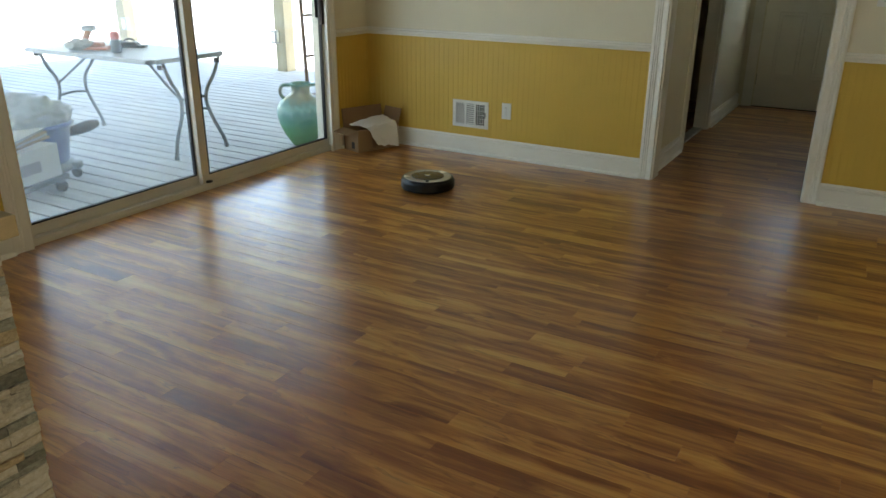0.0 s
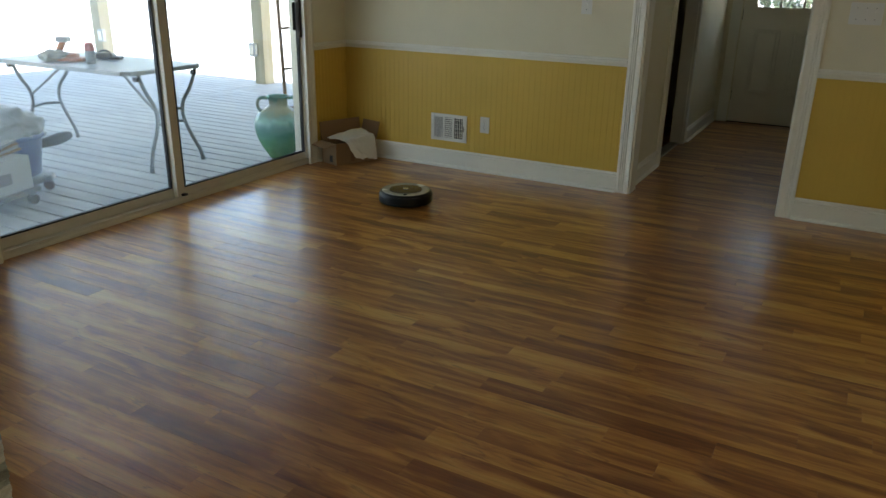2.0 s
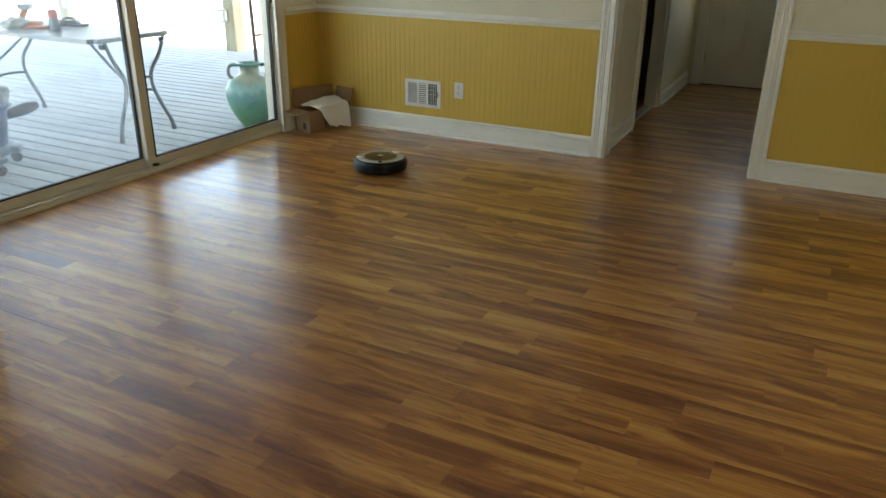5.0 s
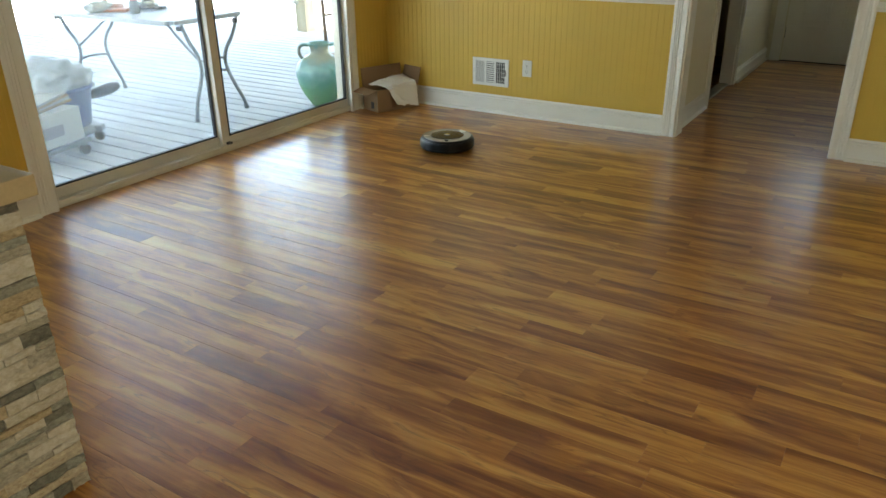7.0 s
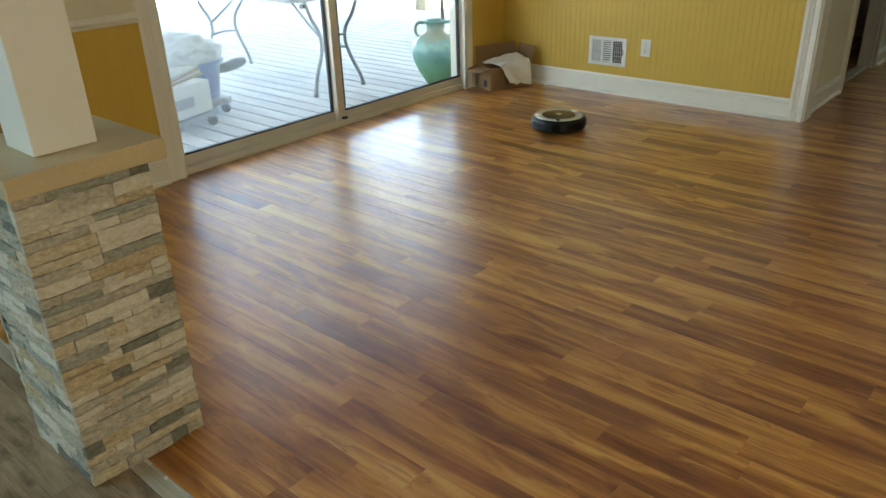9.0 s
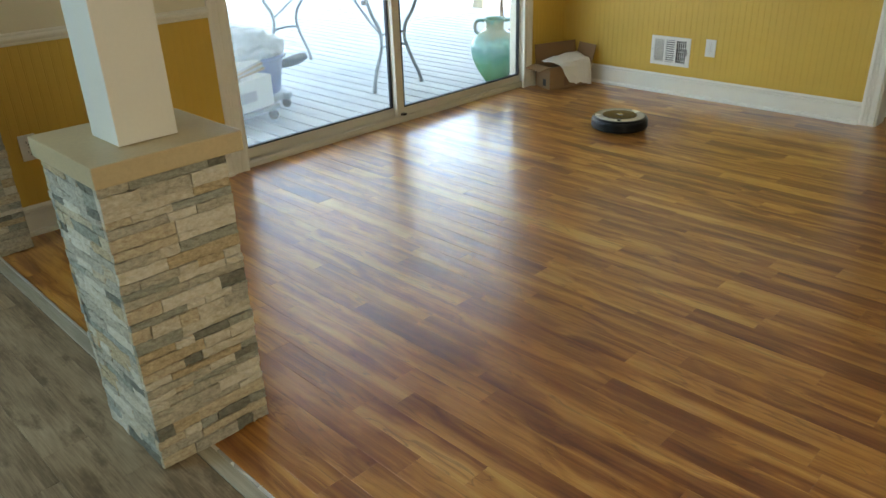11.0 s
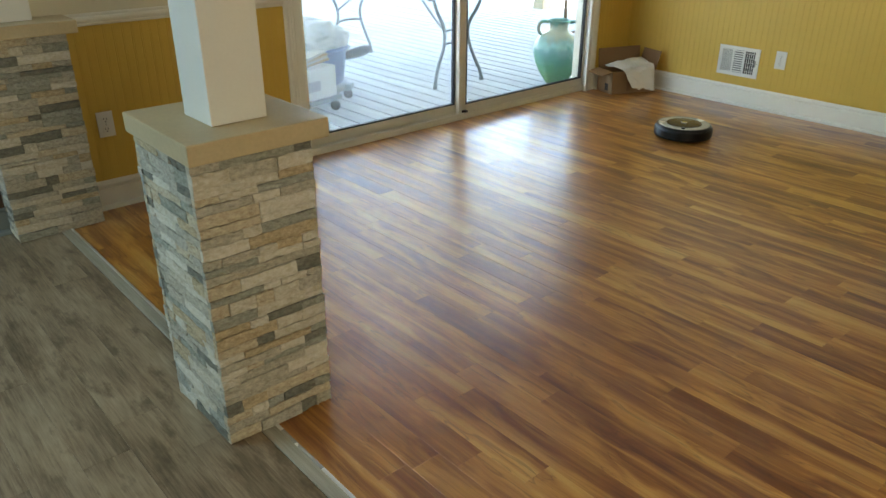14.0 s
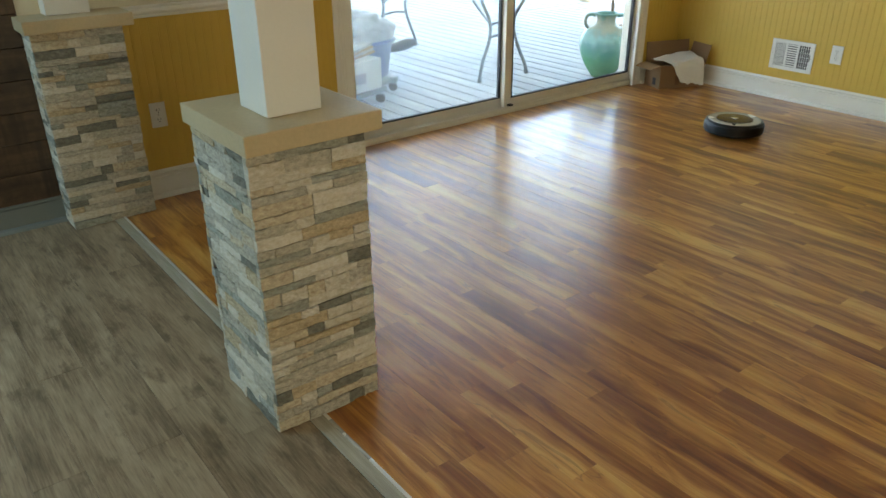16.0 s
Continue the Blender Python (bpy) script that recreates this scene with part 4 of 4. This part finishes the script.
# ---- things on the deck ----
def folding_table():
    x0, x1, y0, y1, top = -2.50, -0.945, -1.305, -0.565, 0.69
    t = root("folding_table", ((x0 + x1) / 2, (y0 + y1) / 2, DECK), "grey plastic folding table with wishbone steel legs, on the deck", "folding table")
    hx, hy, ht = (x1 - x0) / 2, (y1 - y0) / 2, top - DECK
    bm = bmesh.new()
    vs = box_into(bm, (-hx, -hy, ht - 0.032), (hx, hy, ht), 0)
    edges = [e for e in bm.edges if abs(e.verts[0].co.z - e.verts[1].co.z) > 0.02]
    bmesh.ops.bevel(bm, geom=edges, offset=0.05, segments=5, affect="EDGES")
    edges = [e for e in bm.edges if e.calc_face_angle(0) > 0.9]
    bmesh.ops.bevel(bm, geom=edges, offset=0.007, segments=2, affect="EDGES")
    part("tabletop", bm, M_GREYTABLE, t)
    for side in (-1, 1):
        x = side * (hx - 0.035)
        for s in (-1, 1):
            top_y, waist = (0.30, 0.125) if s > 0 else (-0.24, -0.108)
            f = x + (0.045 if side > 0 else -0.005)
            leg = tube("leg", [(x, top_y, ht - 0.028), (x, top_y * 0.83, 0.58), (x, waist * 1.22, 0.49), (x, waist, 0.40), ((x * 3 + f) / 4, waist + s * 0.02, 0.30), ((x + f) / 2, s * 0.20, 0.17), (f, s * 0.25, 0.06), (f, s * 0.252, 0.0)], 0.0145, M_STEEL, t, sides=12)
            lathe("foot_cap", [(0.017, 0), (0.018, 0.006), (0.018, 0.03), (0.015, 0.034)], M_STEEL, leg, (f, s * 0.252, 0), 14)
        if side > 0:
            tube("crossbar", [(x, -0.112, 0.42), (x, 0.01, 0.445), (x, 0.128, 0.42)], 0.011, M_STEEL, t)
        tube("crossbar", [(x, -0.125, 0.32), (x, 0.01, 0.355), (x, 0.142, 0.32)], 0.011, M_STEEL, t)
        tube("brace", [(x, -0.115, 0.43), (x - side * 0.2, -0.10, 0.545), (x - side * 0.42, -0.06, ht - 0.035)], 0.011, M_STEEL, t)
        for s in (-1, 1):
            box("lock_clip", (x - 0.012, s * 0.27 - 0.012, ht - 0.075), (x + 0.03, s * 0.27 + 0.012, ht - 0.042), M_BLACK, t, 0.003)
    return t


folding_table()


def jar(at, turn):
    glaze = jar_mat()
    j = root("two_handled_jar", at, "large turquoise and green glazed jar with two handles, on the deck", "jar", turn=turn)
    lathe("body", [(0.080, 0.0), (0.090, 0.004), (0.105, 0.03), (0.150, 0.10), (0.184, 0.18), (0.198, 0.25), (0.193, 0.305), (0.168, 0.352), (0.125, 0.385), (0.086, 0.405), (0.074, 0.425), (0.073, 0.455), (0.078, 0.47), (0.090, 0.482), (0.091, 0.492), (0.084, 0.497),
                   (0.070, 0.49), (0.064, 0.46), (0.064, 0.42), (0.1, 0.37), (0.15, 0.3), (0.15, 0.2), (0.09, 0.03)], glaze, j, sides=56)
    for s in (-1, 1):
        tube("handle", [(s * 0.082, 0, 0.472), (s * 0.115, 0, 0.488), (s * 0.155, 0, 0.470), (s * 0.165, 0, 0.425), (s * 0.150, 0, 0.385), (s * 0.125, 0, 0.372)], 0.0135, glaze, j, sides=14)
    return j


jar((-0.475, -0.275, DECK), 41)


def ladder():
    l = root("ladder", (-0.9, 0.32, DECK), "narrow brown iron ladder standing behind the jar", "ladder", turn=90)
    for x in (0, 0.36):
        tube("rail", [(x, 0, 0), (x - 0.045, 0, 1.3), (x - 0.09, 0, 2.4)], 0.016, M_RUST, l)
    for i in range(6):
        z = 0.27 + 0.345 * i
        tube("rung", [(-0.036 * z, 0, z), (0.36 - 0.036 * z, 0, z)], 0.011, M_RUST, l)
    return l


ladder()


def caster(parent, x, y, z, r=0.035):
    c = lathe("caster_wheel", [(r * 0.75, -0.012), (r, -0.009), (r, 0.009), (r * 0.75, 0.012)], M_BLACK, parent, sides=20)
    c.matrix_local = pose(x, y, z + r, 90, 0, 25)
    box("fork", (-0.014, -0.02, 0.0), (0.014, 0.02, 0.03), M_STEEL, c, 0.004).matrix_local = pose(0, 0, 0, -90, 0, 0) @ pose(0, 0, r * 0.7)


def tub():
    t = root("wheeled_tub", (-1.345, -2.04, DECK), "blue plastic tub on a grey wheeled base under a plastic bag", "wheeled tub")
    lathe("tank", [(0.205, 0.075), (0.215, 0.08), (0.235, 0.22), (0.256, 0.36), (0.272, 0.365), (0.272, 0.385), (0.255, 0.39)], M_BLUETUB, t, sides=40)
    b = lathe("base", [(0.20, 0.062), (0.25, 0.066), (0.262, 0.085), (0.25, 0.115), (0.21, 0.122)], M_STEEL, t, sides=32, label="grey plastic wheeled base")
    for k in range(4):
        a = radians(40 + 90 * k)
        caster(t, 0.262 * math.cos(a), 0.262 * math.sin(a), 0.0)
        box("wheel_arm", (0.18, -0.045, 0.068), (0.30, 0.045, 0.115), M_STEEL, b, 0.015, m=pose(0, 0, 0, 0, 0, math.degrees(a)))
    tube("nozzle", [(0.10, 0.14, 0.295), (0.12, 0.24, 0.30), (0.125, 0.32, 0.31), (0.13, 0.39, 0.322), (0.135, 0.43, 0.328)], 0.042, M_BLACK, t, "dark plastic nozzle", taper=(0.7, 0.8, 1.0, 0.95, 0.55))
    bag = tagged(new("plastic_bag"), "crumpled translucent plastic bag over a blue tub", "plastic bag")
    bag.matrix_world = t.matrix_world.copy()
    bm = bmesh.new()
    bmesh.ops.create_icosphere(bm, subdivisions=5, radius=1)
    for v in bm.verts:
        p = v.co.copy()
        k = 1 + 0.16 * noise.noise(p * 1.7) + 0.16 * abs(noise.noise(p * 3.2)) - 0.12 * abs(noise.noise(p * 6)) + 0.05 * abs(noise.noise(p * 13)) - 0.03 * abs(noise.noise(p * 23))
        v.co = Vector((p.x * 0.265 * k, p.y * 0.27 * k, 0.385 + max(p.z * 0.20 * k, -0.03 - 0.03 * noise.noise(p * 6))))
    part("sheet", bm, M_BAG, bag, smooth=True)
    return t


tub()


def dolly():
    d = root("furniture_dolly", (-1.05, -2.42, DECK), "low dark furniture dolly on casters, loaded with a white carton", "dolly", turn=14)
    for y in (-0.27, 0.27):
        box("side_rail", (-0.21, y - 0.035, 0.075), (0.21, y + 0.035, 0.11), M_STEEL, d, 0.006)
    for x in (-0.19, 0.19):
        box("end_rail", (x - 0.03, -0.234, 0.076), (x + 0.03, 0.234, 0.108), M_STEEL, d, 0.006)
        for y in (-0.25, 0.25):
            caster(d, x, y, 0.0)
    c = root("white_carton", (-1.05, -2.42, DECK + 0.111), "closed white carton on a furniture dolly", "carton", turn=14)
    box("carton_body", (-0.20, -0.26, 0), (0.20, 0.26, 0.21), M_WHITEBOX, c, 0.004)
    box("print_panel", (0.2005, -0.12, 0.06), (0.2012, 0.10, 0.13), M_GREYTABLE, c, label="pale grey printed panel")
    f = root("folded_sheets", (-1.12, -2.40, DECK + 0.322), "stack of folded brown paper on a white carton", "paper stack", turn=26)
    for i in range(4):
        box("sheet", (-0.19, -0.27, 0.018 * i), (0.19, 0.27, 0.018 * i + 0.016), M_GREYRAG if i % 2 else M_CARD, f, 0.004, m=pose(0.008 * i, 0.01 * (-1) ** i, 0, 0, 0, 3 * i))
    return d


dolly()

TT = 0.691


def table_items():
    s = root("orange_tool", (-1.93, -1.06, TT), "orange and grey hand tool lying on the folding table", "power tool", turn=30)
    bm = bmesh.new()
    box_into(bm, (-0.08, -0.045, 0.0), (0.10, 0.045, 0.055), 0.02)
    box_into(bm, (-0.03, -0.10, 0.0), (0.17, 0.06, 0.028), 0.01)
    part("housing", bm, M_ORANGE, s)
    tube("grip", [(-0.05, 0, 0.05), (-0.03, 0, 0.10), (0.0, 0, 0.145)], 0.026, M_ORANGE, s)
    box("battery", (-0.045, -0.035, 0.14), (0.05, 0.035, 0.18), M_GREYTABLE, s, 0.01, "grey battery pack")
    lathe("chuck", [(0.022, 0), (0.02, 0.05), (0.012, 0.08)], M_BLACK, s, sides=16).matrix_local = pose(0.17, -0.02, 0.026, 0, 90, 0)
    r = root("grey_rag", (-1.96, -1.14, TT), "crumpled grey cloth on the folding table", "cloth")
    bm = bmesh.new()
    bmesh.ops.create_icosphere(bm, subdivisions=4, radius=1)
    for v in bm.verts:
        p = v.co.copy()
        k = 1 + 0.25 * noise.noise(p * 2.1) + 0.08 * noise.noise(p * 6)
        v.co = Vector((p.x * 0.10 * k, p.y * 0.10 * k, max(0.0, 0.038 + p.z * 0.048 * k)))
    part("cloth", bm, M_GREYRAG, r, smooth=True)
    b = root("spray_can", (-1.60, -1.08, TT), "grey spray can with a red cap on the folding table", "spray can")
    lathe("can", [(0.034, 0), (0.037, 0.004), (0.037, 0.085), (0.034, 0.095)], M_STEEL, b, sides=24)
    lathe("cap", [(0.034, 0.095), (0.036, 0.10), (0.034, 0.14), (0.022, 0.155)], M_RED, b, sides=24, label="faded red cap")
    k = root("dark_tool", (-1.80, -0.80, TT), "dark cordless tool on the folding table", "power tool", turn=20)
    box("housing", (-0.08, -0.035, 0), (0.08, 0.035, 0.042), M_GREYGLOSS, k, 0.012)
    box("battery", (-0.13, -0.028, 0.004), (-0.081, 0.028, 0.05), M_BLACK, k, 0.008)
    box("guard", (0.081, -0.045, 0), (0.15, 0.02, 0.022), M_BLACK, k, 0.006)
    tube("handle", [(-0.05, 0, 0.045), (-0.03, 0, 0.062), (0.03, 0, 0.062), (0.05, 0, 0.045)], 0.009, M_BLACK, k)


table_items()


# ---- outside: leaf litter on the deck, a cloth heap, shrubs beyond the hall door ----
M_LEAF = plain("dry_leaf", (0.10, 0.06, 0.03), 0.8, vary=0.3)
M_GREEN = plain("evergreen_leaf", (0.035, 0.060, 0.025), 0.6, vary=0.4)
M_BARK = plain("grey_bark", (0.10, 0.08, 0.06), 0.9, vary=0.3, relief=0.8)


def leaf_into(verts, faces, c, a, b, size, rng):
    """One folded leaf at c, along a, across b."""
    n = len(verts)
    up = a.cross(b) * size * 0.15
    verts += [c - a * size, c + b * size * 0.42 + up, c + a * size, c - b * size * 0.42 + up]
    faces += [(n, n + 1, n + 2), (n, n + 2, n + 3)]


def litter():
    rng = random.Random(8)
    verts, faces = [], []
    for _ in range(70):
        c = Vector((rng.uniform(-6.5, -0.4), rng.uniform(-2.6, 2.6), DECK + 0.003))
        t = rng.uniform(0, 6.28)
        leaf_into(verts, faces, c, Vector((math.cos(t), math.sin(t), 0)), Vector((-math.sin(t), math.cos(t), 0)), rng.uniform(0.008, 0.02), rng)
    tagged(mesh_ob("leaf_litter", verts, faces, M_LEAF), "scattered small dry leaves on the deck boards", "leaf litter", kind="stuff")


litter()


def heap(at):
    h = root("cloth_heap", at, "small grey heap of cloth lying on the pale ground", "cloth")
    bm = bmesh.new()
    bmesh.ops.create_icosphere(bm, subdivisions=4, radius=1)
    for v in bm.verts:
        p = v.co.copy()
        k = 1 + 0.3 * noise.noise(p * 1.9) + 0.12 * noise.noise(p * 5)
        v.co = Vector((p.x * 0.30 * k, p.y * 0.22 * k, max(0.0, 0.03 + p.z * 0.06 * k)))
    part("cloth", bm, M_GREYRAG, h, smooth=True)


heap((-9.2, 2.75, -0.45))


def shrub(at, height, seed):
    rng = random.Random(seed)
    s = root("evergreen_shrub", at, "tall dark evergreen shrub outside the hall door", "shrub", "shrubs outside the hall")
    tube("trunk", [(0, 0, -0.4), (0.03, 0.02, height * 0.4), (-0.02, 0, height * 0.9)], 0.05, M_BARK, s, taper=(1, 0.7, 0.2))
    verts, faces = [], []
    for _ in range(260):
        t = rng.random() ** 0.8
        r = (1 - t) * 0.75 + 0.12
        a = rng.uniform(0, 6.28)
        q = r * rng.uniform(0.35, 1.0)
        mid = Vector((q * math.cos(a), q * math.sin(a), -0.2 + t * height))
        for _ in range(16):
            c = mid + Vector([rng.gauss(0, 0.075) for _ in range(3)])
            u = Vector([rng.uniform(-1, 1) for _ in range(3)]).normalized()
            w = u.cross(Vector([rng.uniform(-1, 1) for _ in range(3)])).normalized()
            leaf_into(verts, faces, c, u, w, rng.uniform(0.03, 0.06), rng)
    mesh_ob("crown", verts, faces, M_GREEN, s)
    return s


shrub((2.35, 5.6, -0.1), 3.4, 1)
shrub((3.35, 5.9, -0.1), 3.8, 2)
shrub((1.2, 6.6, -0.1), 4.2, 3)
shrub((4.3, 6.4, -0.1), 3.6, 4)
shrub((2.7, 7.3, -0.1), 5.0, 5)
setting(box("ground_north", (WEST, 3.37, -0.9), (400, 400, -0.45), M_GROUND), "pale ground behind the house", "ground")
